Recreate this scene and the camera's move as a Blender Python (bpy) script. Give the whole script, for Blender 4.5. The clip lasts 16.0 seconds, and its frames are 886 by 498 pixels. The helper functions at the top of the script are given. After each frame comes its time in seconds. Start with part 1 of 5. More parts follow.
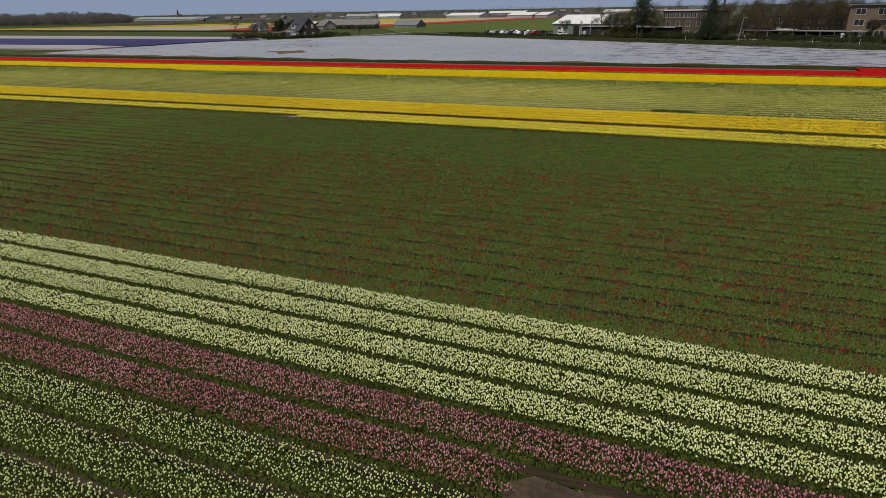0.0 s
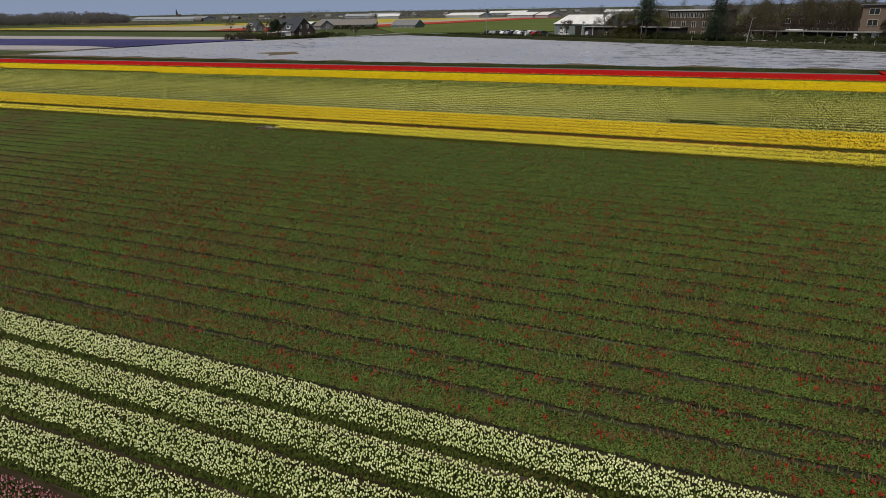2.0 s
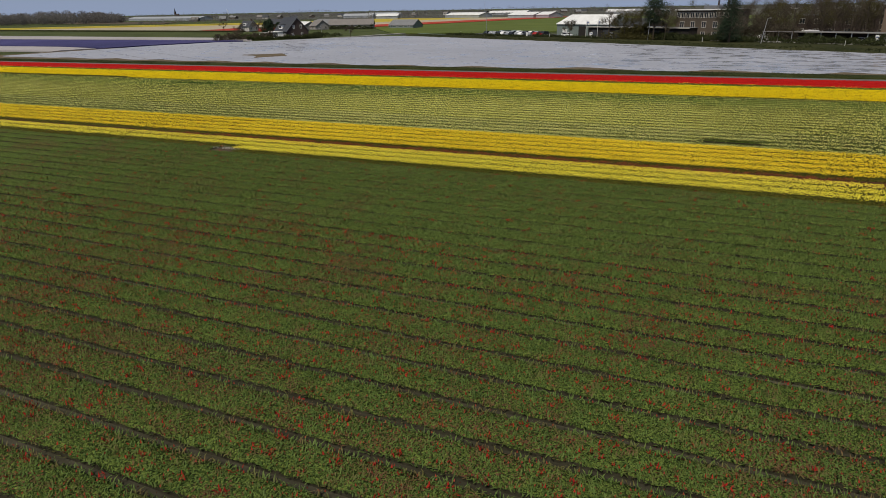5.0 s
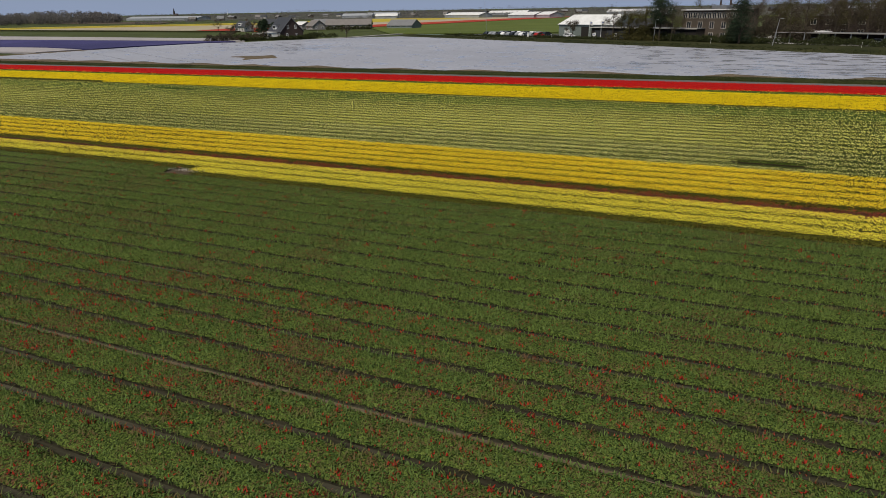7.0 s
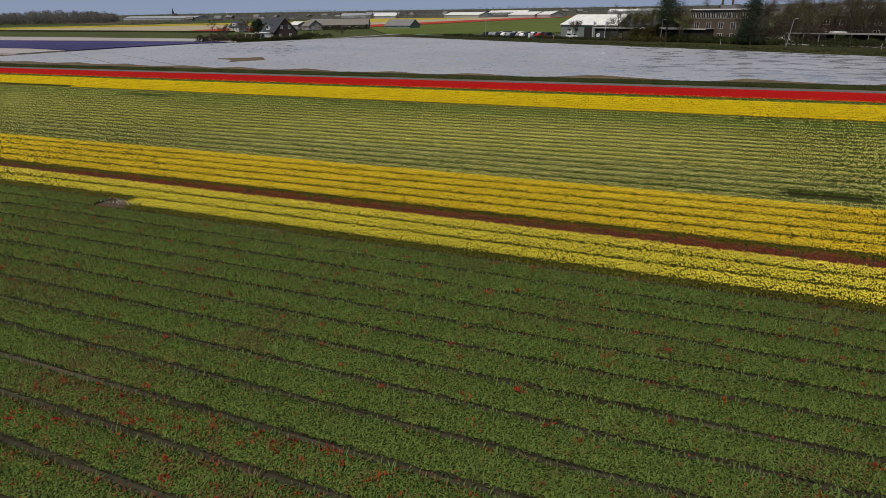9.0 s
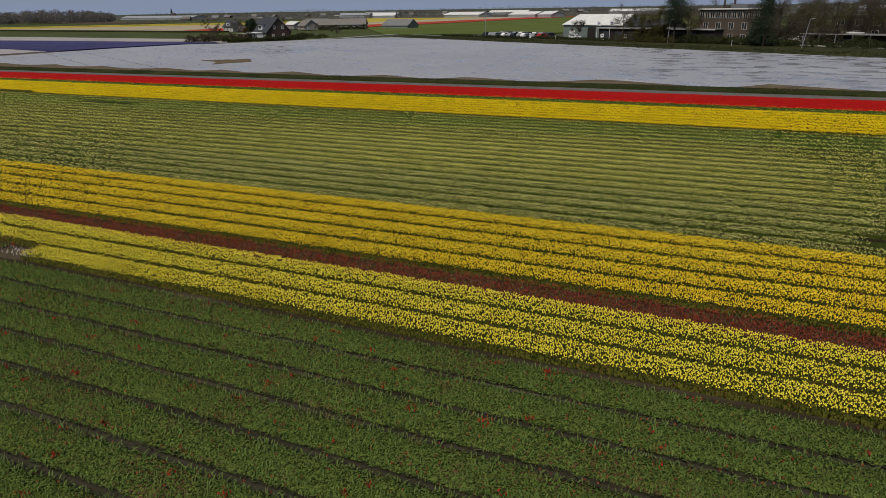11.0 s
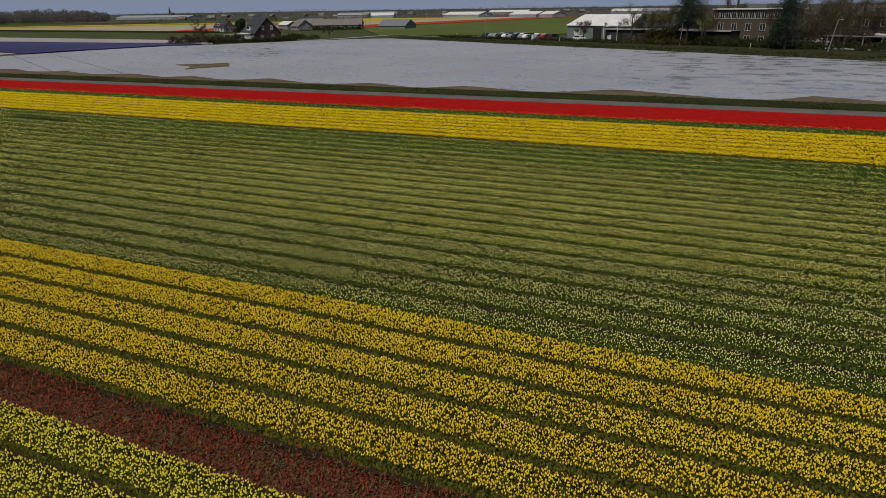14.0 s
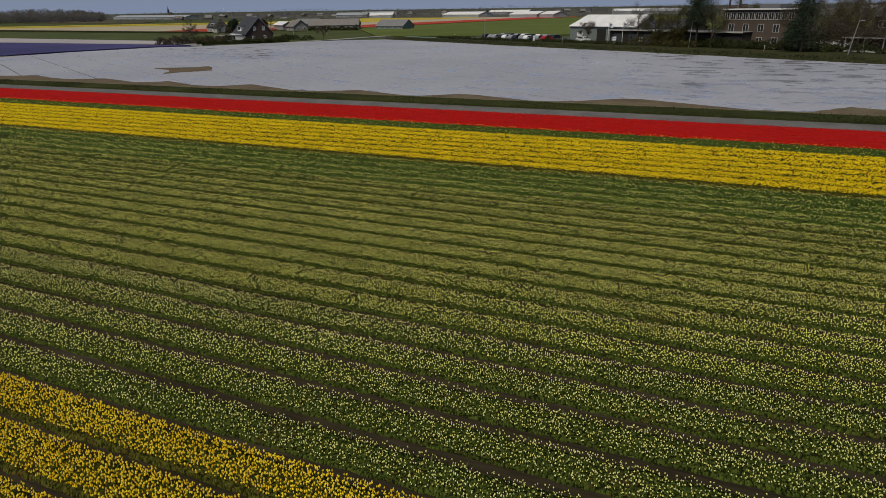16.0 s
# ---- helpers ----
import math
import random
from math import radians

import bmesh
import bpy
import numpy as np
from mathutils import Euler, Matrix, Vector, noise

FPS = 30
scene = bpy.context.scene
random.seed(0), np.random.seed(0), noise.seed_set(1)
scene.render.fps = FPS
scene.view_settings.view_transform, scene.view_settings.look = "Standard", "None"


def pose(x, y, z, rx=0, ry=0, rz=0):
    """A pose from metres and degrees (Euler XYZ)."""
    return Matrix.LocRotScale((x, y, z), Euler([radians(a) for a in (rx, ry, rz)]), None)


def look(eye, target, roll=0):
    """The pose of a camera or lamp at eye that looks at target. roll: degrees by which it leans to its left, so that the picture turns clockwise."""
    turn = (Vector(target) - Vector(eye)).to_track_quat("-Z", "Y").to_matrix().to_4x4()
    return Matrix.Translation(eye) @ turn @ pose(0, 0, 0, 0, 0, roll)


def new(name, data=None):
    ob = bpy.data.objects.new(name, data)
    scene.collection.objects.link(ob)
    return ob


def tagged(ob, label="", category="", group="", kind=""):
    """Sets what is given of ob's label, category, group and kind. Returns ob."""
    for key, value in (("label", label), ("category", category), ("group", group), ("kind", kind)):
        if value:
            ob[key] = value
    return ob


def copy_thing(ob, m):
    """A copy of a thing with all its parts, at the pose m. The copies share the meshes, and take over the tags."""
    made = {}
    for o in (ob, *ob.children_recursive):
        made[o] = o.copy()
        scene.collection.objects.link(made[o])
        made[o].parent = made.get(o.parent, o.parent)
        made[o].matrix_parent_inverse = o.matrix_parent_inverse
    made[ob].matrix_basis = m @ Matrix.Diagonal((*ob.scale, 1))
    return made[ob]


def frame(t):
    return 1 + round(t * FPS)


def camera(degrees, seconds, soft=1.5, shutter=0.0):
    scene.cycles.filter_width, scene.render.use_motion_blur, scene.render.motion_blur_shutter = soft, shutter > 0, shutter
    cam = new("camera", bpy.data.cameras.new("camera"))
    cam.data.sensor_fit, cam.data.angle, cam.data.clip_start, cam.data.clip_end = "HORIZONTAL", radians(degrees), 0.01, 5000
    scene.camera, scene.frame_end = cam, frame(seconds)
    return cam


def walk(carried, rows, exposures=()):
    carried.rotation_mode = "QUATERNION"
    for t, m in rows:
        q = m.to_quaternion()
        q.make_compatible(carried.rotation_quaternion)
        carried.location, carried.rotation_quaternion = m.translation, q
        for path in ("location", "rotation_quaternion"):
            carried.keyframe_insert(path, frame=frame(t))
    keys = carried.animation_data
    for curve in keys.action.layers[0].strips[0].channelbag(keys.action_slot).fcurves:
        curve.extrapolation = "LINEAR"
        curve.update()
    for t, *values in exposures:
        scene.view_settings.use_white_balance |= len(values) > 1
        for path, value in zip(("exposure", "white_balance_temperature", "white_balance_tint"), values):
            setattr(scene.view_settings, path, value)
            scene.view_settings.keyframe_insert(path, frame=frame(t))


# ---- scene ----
# The camera: a drone that flies level over the flower beds, its head tilted down and slightly turned from the way it goes.
cam = camera(70, 16.0, soft=0.5)
PATH = [
    # seconds, eye, degrees down, degrees left of +y, lean
    (0, (0.000, 0.000, 10.799), 20.812, 23.326, -1.084),
    (0.5, (-0.533, 1.713, 10.812), 20.814, 23.327, -1.079),
    (1, (-1.062, 3.376, 10.801), 20.816, 23.327, -1.073),
    (1.5, (-1.589, 5.006, 10.776), 20.818, 23.327, -1.068),
    (2, (-2.119, 6.618, 10.744), 20.819, 23.328, -1.063),
    (3, (-3.192, 9.840, 10.679), 20.823, 23.328, -1.052),
    (4, (-4.298, 13.128, 10.632), 20.828, 23.329, -1.041),
    (5, (-5.447, 16.539, 10.608), 20.832, 23.329, -1.029),
    (6, (-6.642, 20.099, 10.598), 20.837, 23.330, -1.018),
    (7, (-7.882, 23.813, 10.585), 20.842, 23.330, -1.006),
    (8, (-9.163, 27.662, 10.553), 20.848, 23.330, -0.994),
    (9, (-10.476, 31.612, 10.495), 20.854, 23.330, -0.982),
    (10, (-11.810, 35.621, 10.416), 20.860, 23.329, -0.969),
    (11, (-13.156, 39.642, 10.332), 20.866, 23.329, -0.956),
    (12, (-14.503, 43.639, 10.271), 20.873, 23.328, -0.943),
    (13, (-15.842, 47.590, 10.259), 20.880, 23.328, -0.930),
    (14, (-17.171, 51.502, 10.304), 20.888, 23.327, -0.916),
    (15, (-18.490, 55.419, 10.374), 20.895, 23.326, -0.902),
    (16, (-19.807, 59.434, 10.355), 20.903, 23.325, -0.888),
]


def aim(eye, down, left, lean):
    d, a = radians(down), radians(left)
    way = Vector((-math.sin(a) * math.cos(d), math.cos(a) * math.cos(d), -math.sin(d)))
    return look(eye, Vector(eye) + way * 10, lean)


walk(cam, [(t, aim(e, d, a, l)) for t, e, d, a, l in PATH], exposures=[(0, 0.14), (1.5, 0.12), (3.5, 0.28), (8, 0.25), (9.5, 0.16), (11.5, -0.05), (13, -0.17), (16, -0.12)])

# Light: a hazy spring sky with a weak, wide sun.
SUN_HEIGHT, SUN_TURN = 60, 182
world = bpy.data.worlds.new("sky")
scene.world = world
world.use_nodes = True
wn = world.node_tree.nodes
sky = wn.new("ShaderNodeTexSky")
sky.sky_type = "NISHITA"
sky.sun_disc = False
sky.sun_elevation, sky.sun_rotation = radians(SUN_HEIGHT), radians(SUN_TURN)
sky.air_density, sky.dust_density, sky.ozone_density = 0.5, 1.0, 1.0
wn["Background"].inputs["Strength"].default_value = 0.062
# grey blue haze lies low all round the horizon
wl = world.node_tree.links
geo = wn.new("ShaderNodeTexCoord")
sep = wn.new("ShaderNodeSeparateXYZ")
wl.new(geo.outputs["Generated"], sep.inputs[0])
rise = wn.new("ShaderNodeMapRange")
rise.inputs["From Min"].default_value, rise.inputs["From Max"].default_value = 0.0, 0.30
wl.new(sep.outputs["Z"], rise.inputs["Value"])
haze = wn.new("ShaderNodeMix")
haze.data_type = "RGBA"
haze.inputs["A"].default_value = (3.5, 4.3, 6.1, 1)
wl.new(rise.outputs[0], haze.inputs["Factor"])
wl.new(sky.outputs[0], haze.inputs["B"])
wl.new(haze.outputs["Result"], wn["Background"].inputs["Color"])
sun = new("sun", bpy.data.lights.new("sun", "SUN"))
sun.data.energy, sun.data.angle, sun.data.color = 3.3, radians(14), (1.0, 0.92, 0.79)
_a, _e = radians(SUN_TURN), radians(SUN_HEIGHT)
SUN_WAY = Vector((math.sin(_a) * math.cos(_e), math.cos(_a) * math.cos(_e), math.sin(_e)))
sun.matrix_world = look(SUN_WAY * 200, (0, 0, 0))


# ---------------------------------------------------------------- materials
def material(name, low, high, rough=0.8, big=0.6, small=12.0, bump=0.3, island=0.0, metal=0.0, spec=0.12, stretch=(1, 1, 1), third=None, third_scale=0.05, third_cut=(0.5, 0.62), lift=0.02, thin=0.0):
    """A surface whose colour runs from low to high by noise at two scales (and per piece, by island), with fine relief; third: a stain of its own."""
    m = bpy.data.materials.new(name)
    m.use_nodes = True
    nt = m.node_tree
    n, l = nt.nodes, nt.links
    bsdf = n["Principled BSDF"]
    tc = n.new("ShaderNodeTexCoord")
    mp = n.new("ShaderNodeMapping")
    mp.inputs["Scale"].default_value = stretch
    l.new(tc.outputs["Object"], mp.inputs["Vector"])
    a, b = n.new("ShaderNodeTexNoise"), n.new("ShaderNodeTexNoise")
    a.inputs["Scale"].default_value, b.inputs["Scale"].default_value = big, small
    a.inputs["Detail"].default_value, b.inputs["Detail"].default_value = 4, 5
    for t in (a, b):
        l.new(mp.outputs[0], t.inputs["Vector"])
    mix = n.new("ShaderNodeMath")
    mix.operation = "ADD"
    l.new(a.outputs["Fac"], mix.inputs[0])
    l.new(b.outputs["Fac"], mix.inputs[1])
    last = mix.outputs[0]
    lo, hi = 0.72, 1.28
    if island:
        geo = n.new("ShaderNodeNewGeometry")
        sc = n.new("ShaderNodeMath")
        sc.operation = "MULTIPLY_ADD"
        sc.inputs[1].default_value, sc.inputs[2].default_value = island, 0
        l.new(geo.outputs["Random Per Island"], sc.inputs[0])
        ad = n.new("ShaderNodeMath")
        ad.operation = "ADD"
        l.new(last, ad.inputs[0])
        l.new(sc.outputs[0], ad.inputs[1])
        last, hi = ad.outputs[0], hi + island
    mr = n.new("ShaderNodeMapRange")
    mr.inputs["From Min"].default_value, mr.inputs["From Max"].default_value = lo, hi
    l.new(last, mr.inputs["Value"])
    cm = n.new("ShaderNodeMix")
    cm.data_type = "RGBA"
    cm.inputs["A"].default_value, cm.inputs["B"].default_value = (*low, 1), (*high, 1)
    l.new(mr.outputs[0], cm.inputs["Factor"])
    col = cm.outputs["Result"]
    if third:
        c = n.new("ShaderNodeTexNoise")
        c.inputs["Scale"].default_value, c.inputs["Detail"].default_value = third_scale, 6
        l.new(mp.outputs[0], c.inputs["Vector"])
        r3 = n.new("ShaderNodeMapRange")
        r3.inputs["From Min"].default_value, r3.inputs["From Max"].default_value = third_cut
        l.new(c.outputs["Fac"], r3.inputs["Value"])
        share = r3.outputs[0]
        cm3 = n.new("ShaderNodeMix")
        cm3.data_type = "RGBA"
        l.new(share, cm3.inputs["Factor"])
        l.new(col, cm3.inputs["A"])
        cm3.inputs["B"].default_value = (*third, 1)
        col = cm3.outputs["Result"]
    l.new(col, bsdf.inputs["Base Color"])
    bsdf.inputs["Roughness"].default_value = rough
    bsdf.inputs["Metallic"].default_value = metal
    bsdf.inputs["Specular IOR Level"].default_value = spec
    if thin:
        tr = n.new("ShaderNodeBsdfTranslucent")
        mx = n.new("ShaderNodeMixShader")
        mx.inputs["Fac"].default_value = thin
        l.new(col, tr.inputs["Color"])
        l.new(bsdf.outputs[0], mx.inputs[1])
        l.new(tr.outputs[0], mx.inputs[2])
        l.new(mx.outputs[0], n["Material Output"].inputs["Surface"])
    if bump:
        bp = n.new("ShaderNodeBump")
        bp.inputs["Strength"].default_value, bp.inputs["Distance"].default_value = bump, lift
        l.new(b.outputs["Fac"], bp.inputs["Height"])
        l.new(bp.outputs[0], bsdf.inputs["Normal"])
    return m


def leafy(name, gap, low, high, third=None, size=16.0, third_share=0.25, third_scale=0.6, rough=0.8, wither=None):
    """A close cover of small leaves: each cell a leaf with a tone of its own; gap: the shade where they part, put into
    the colour; third: withered ones in drifts.
    """
    m = bpy.data.materials.new(name)
    m.use_nodes = True
    n, l = m.node_tree.nodes, m.node_tree.links
    bsdf = n["Principled BSDF"]
    tc = n.new("ShaderNodeTexCoord")
    wob = n.new("ShaderNodeTexNoise")
    wob.inputs["Scale"].default_value = 9
    l.new(tc.outputs["Object"], wob.inputs["Vector"])
    sway = n.new("ShaderNodeVectorMath")
    sway.operation = "MULTIPLY_ADD"
    sway.inputs[1].default_value = (0.09, 0.09, 0.05)
    l.new(wob.outputs["Color"], sway.inputs[0])
    l.new(tc.outputs["Object"], sway.inputs[2])
    mp = n.new("ShaderNodeMapping")
    mp.inputs["Scale"].default_value = (1.15, 0.85, 0.5)
    l.new(sway.outputs[0], mp.inputs["Vector"])
    v = n.new("ShaderNodeTexVoronoi")
    v.inputs["Scale"].default_value = size
    l.new(mp.outputs[0], v.inputs["Vector"])
    sp = n.new("ShaderNodeSeparateColor")
    l.new(v.outputs["Color"], sp.inputs[0])

    def blend(fac, one, two):
        b = n.new("ShaderNodeMix")
        b.data_type = "RGBA"
        l.new(fac, b.inputs["Factor"])
        for s, c in (("A", one), ("B", two)):
            if isinstance(c, tuple):
                b.inputs[s].default_value = (*c, 1)
            else:
                l.new(c, b.inputs[s])
        return b.outputs["Result"]

    def ramp(value, x0, x1):
        r = n.new("ShaderNodeMapRange")
        r.inputs["From Min"].default_value, r.inputs["From Max"].default_value = x0, x1
        l.new(value, r.inputs["Value"])
        return r.outputs[0]
    col = blend(sp.outputs[0], low, high)
    drift = n.new("ShaderNodeTexNoise")
    drift.inputs["Scale"].default_value, drift.inputs["Detail"].default_value = third_scale, 3
    l.new(tc.outputs["Object"], drift.inputs["Vector"])
    if third:
        s = n.new("ShaderNodeMath")
        s.operation = "ADD"
        l.new(sp.outputs[1], s.inputs[0])
        l.new(ramp(drift.outputs["Fac"], 0.35, 0.75), s.inputs[1])
        if wither:
            # more withered leaves towards the west and the south: (x from, to, share), (y from, to, share)
            pos = n.new("ShaderNodeSeparateXYZ")
            l.new(tc.outputs["Object"], pos.inputs[0])
            for axis, (v0, v1, share) in zip("XY", wither):
                g = n.new("ShaderNodeMapRange")
                g.inputs["From Min"].default_value, g.inputs["From Max"].default_value, g.inputs["To Max"].default_value = v0, v1, share
                l.new(pos.outputs[axis], g.inputs["Value"])
                more = n.new("ShaderNodeMath")
                more.operation = "ADD"
                l.new(s.outputs[0], more.inputs[0])
                l.new(g.outputs[0], more.inputs[1])
                s = more
        col = blend(ramp(s.outputs[0], 1.45 - third_share, 1.55 - third_share), col, third)
    # shade between the leaves, painted as the dark gap colour at cell edges
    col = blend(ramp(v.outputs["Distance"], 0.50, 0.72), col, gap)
    l.new(col, bsdf.inputs["Base Color"])
    bsdf.inputs["Roughness"].default_value = rough
    bsdf.inputs["Specular IOR Level"].default_value = 0.03
    bp = n.new("ShaderNodeBump")
    bp.invert = True
    bp.inputs["Strength"].default_value, bp.inputs["Distance"].default_value = 0.9, 0.05
    l.new(v.outputs["Distance"], bp.inputs["Height"])
    l.new(bp.outputs[0], bsdf.inputs["Normal"])
    return m


def petal(name, low, high):
    return material(name, low, high, rough=0.55, big=0.5, small=6, bump=0, island=1.3, spec=0.04, thin=0.15)


M = {
    "soil": material("soil", (0.016, 0.0135, 0.008), (0.042, 0.034, 0.021), 0.95, 0.5, 9, 0.8, spec=0.02, third=(0.060, 0.050, 0.034), third_scale=1.2, third_cut=(0.58, 0.74), stretch=(0.10, 1, 1)),
    "dry_soil": material("dry_soil", (0.020, 0.019, 0.012), (0.050, 0.047, 0.033), 0.95, 0.5, 9, 0.8, spec=0.02, third=(0.080, 0.074, 0.054), third_scale=1.2, third_cut=(0.56, 0.76), stretch=(0.10, 1, 1)),
    "ridge": material("ridge", (0.015, 0.014, 0.009), (0.036, 0.034, 0.022), 0.95, 0.5, 9, 0.8, spec=0.02),
    "sandy": material("sandy", (0.070, 0.055, 0.035), (0.135, 0.108, 0.070), 0.95, 0.4, 6, 0.5),
    "furrow": material("furrow", (0.040, 0.030, 0.020), (0.090, 0.070, 0.046), 0.95, 0.6, 5, 0.6),
    "grey_soil": material("grey_soil", (0.080, 0.080, 0.080), (0.14, 0.138, 0.136), 0.9, 0.4, 6, 0.4),
    "grass": material("grass", (0.034, 0.046, 0.014), (0.070, 0.084, 0.028), 0.9, 0.05, 1.6, 0.6, lift=0.08),
    "verge": material("verge", (0.014, 0.019, 0.006), (0.042, 0.042, 0.015), 0.95, 0.12, 2.5, 0.8, lift=0.1),
    "bank": material("bank", (0.014, 0.020, 0.005), (0.040, 0.044, 0.012), 0.95, 0.2, 3, 0.9, lift=0.12),
    "dry_grass": material("dry_grass", (0.085, 0.078, 0.045), (0.15, 0.135, 0.085), 0.95, 0.2, 3, 0.7, lift=0.05),
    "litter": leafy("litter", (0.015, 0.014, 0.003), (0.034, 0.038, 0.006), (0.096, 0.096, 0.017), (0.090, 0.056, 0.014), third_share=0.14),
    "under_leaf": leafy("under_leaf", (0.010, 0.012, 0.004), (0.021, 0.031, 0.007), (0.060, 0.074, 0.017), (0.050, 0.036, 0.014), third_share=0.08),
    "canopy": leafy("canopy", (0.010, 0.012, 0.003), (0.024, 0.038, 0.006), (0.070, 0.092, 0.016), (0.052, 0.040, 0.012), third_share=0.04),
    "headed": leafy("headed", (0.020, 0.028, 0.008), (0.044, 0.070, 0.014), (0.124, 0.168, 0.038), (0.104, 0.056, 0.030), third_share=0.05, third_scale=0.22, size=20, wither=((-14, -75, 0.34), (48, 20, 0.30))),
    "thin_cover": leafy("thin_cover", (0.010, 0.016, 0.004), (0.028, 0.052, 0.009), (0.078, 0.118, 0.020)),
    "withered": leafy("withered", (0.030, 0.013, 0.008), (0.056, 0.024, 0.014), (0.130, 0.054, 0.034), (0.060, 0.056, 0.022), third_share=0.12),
    "leaf": material("leaf", (0.026, 0.050, 0.007), (0.084, 0.126, 0.020), 0.5, 0.6, 8, 0, island=0.6, spec=0.16, thin=0.25),
    "leaf_fresh": material("leaf_fresh", (0.048, 0.080, 0.018), (0.140, 0.200, 0.050), 0.55, 0.6, 8, 0, island=0.9, spec=0.10, thin=0.25, third=(0.110, 0.080, 0.036), third_scale=1.6, third_cut=(0.56, 0.76)),
    "leaf_worn": material("leaf_worn", (0.038, 0.072, 0.016), (0.130, 0.192, 0.048), 0.55, 0.6, 8, 0, island=0.9, spec=0.10, thin=0.25, third=(0.138, 0.074, 0.040), third_scale=1.6, third_cut=(0.50, 0.70)),
    "white": petal("white_petal", (0.43, 0.51, 0.16), (0.92, 0.95, 0.58)),
    "cream": petal("cream_petal", (0.42, 0.53, 0.18), (0.76, 0.82, 0.45)),
    "pink": petal("pink_petal", (0.23, 0.014, 0.048), (0.66, 0.37, 0.40)),
    "lemon": petal("lemon_petal", (0.62, 0.51, 0.020), (0.98, 0.89, 0.12)),
    "gold": petal("gold_petal", (0.64, 0.40, 0.007), (0.98, 0.81, 0.06)),
    "yellow": petal("yellow_petal", (0.54, 0.36, 0.003), (0.96, 0.76, 0.02)),
    "ivory": petal("ivory_petal", (0.54, 0.52, 0.10), (0.96, 0.94, 0.40)),
    "pale": petal("pale_petal", (0.60, 0.57, 0.075), (0.97, 0.95, 0.34)),
    "red": petal("red_petal", (0.31, 0.007, 0.006), (0.47, 0.016, 0.012)),
    "stray": petal("stray_petal", (0.13, 0.010, 0.008), (0.38, 0.030, 0.020)),
    "red_cover": leafy("red_cover", (0.20, 0.005, 0.004), (0.33, 0.008, 0.006), (0.45, 0.014, 0.010), rough=0.6),
    "rust": petal("rust_petal", (0.13, 0.026, 0.014), (0.27, 0.058, 0.032)),
    "violet": material("violet_blooms", (0.030, 0.030, 0.088), (0.060, 0.056, 0.150), 0.8, 0.03, 1.2, 0.5, lift=0.1),
    "mauve": petal("mauve_petal", (0.42, 0.40, 0.42), (0.74, 0.72, 0.70)),
    "far_white": material("far_white_blooms", (0.27, 0.235, 0.165), (0.38, 0.33, 0.24), 0.8, 0.05, 1.5, 0.5, lift=0.1),
    "far_yellow": material("far_yellow_blooms", (0.27, 0.22, 0.03), (0.43, 0.35, 0.05), 0.8, 0.05, 1.5, 0.5, lift=0.1),
    "far_red": material("far_red_blooms", (0.26, 0.026, 0.016), (0.40, 0.060, 0.034), 0.8, 0.05, 1.5, 0.5, lift=0.1),
}


# ---------------------------------------------------------------- mesh helpers
def mesh_of(name, verts, tris, mat, smooth=False):
    """A mesh from arrays of vertices and triangles."""
    verts, tris = np.asarray(verts, np.float32), np.asarray(tris, np.int32)
    me = bpy.data.meshes.new(name)
    me.vertices.add(len(verts))
    me.vertices.foreach_set("co", verts.ravel())
    me.loops.add(tris.size)
    me.loops.foreach_set("vertex_index", tris.ravel())
    me.polygons.add(len(tris))
    me.polygons.foreach_set("loop_start", np.arange(0, tris.size, 3, dtype=np.int32))
    me.polygons.foreach_set("use_smooth", np.full(len(tris), smooth))
    me.update(calc_edges=True)
    me.materials.append(mat)
    return me


def under(ob, parent):
    ob.parent = parent
    return ob


def part(name, bm, mat, parent=None, label=""):
    """Links a bmesh as one mesh object, under a thing or a part."""
    me = bpy.data.meshes.new(name)
    bm.to_mesh(me)
    bm.free()
    me.materials.append(mat)
    ob = new(name, me)
    if parent:
        ob.parent = parent
    if label:
        ob["label"] = label
    return ob


def box(bm, x0, x1, y0, y1, z0, z1, bevel=0.0):
    """A box between the given planes, its edges rounded by bevel."""
    r = bmesh.ops.create_cube(bm, size=1.0, matrix=Matrix.Translation(((x0 + x1) / 2, (y0 + y1) / 2, (z0 + z1) / 2)) @ Matrix.Diagonal((x1 - x0, y1 - y0, z1 - z0, 1)))
    if bevel:
        es = list({e for v in r["verts"] for e in v.link_edges})
        bmesh.ops.bevel(bm, geom=es, offset=bevel, segments=1, affect="EDGES")
    return bm


def boxed(*a, **k):
    return box(bmesh.new(), *a, **k)


def prism(bm, outline, axis, a, b):
    """Pushes an outline of (u, v) pairs along an axis from a to b: 'x' (u, v = y, z), 'y' (x, z) or 'z' (x, y)."""
    put = {"x": lambda u, v, w: (w, u, v), "y": lambda u, v, w: (u, w, v), "z": lambda u, v, w: (u, v, w)}[axis]
    A = [bm.verts.new(put(u, v, a)) for u, v in outline]
    B = [bm.verts.new(put(u, v, b)) for u, v in outline]
    n = len(outline)
    bm.faces.new(A)
    bm.faces.new(B[::-1])
    for i in range(n):
        bm.faces.new((A[i], B[i], B[(i + 1) % n], A[(i + 1) % n]))
    bmesh.ops.recalc_face_normals(bm, faces=bm.faces)
    return bm


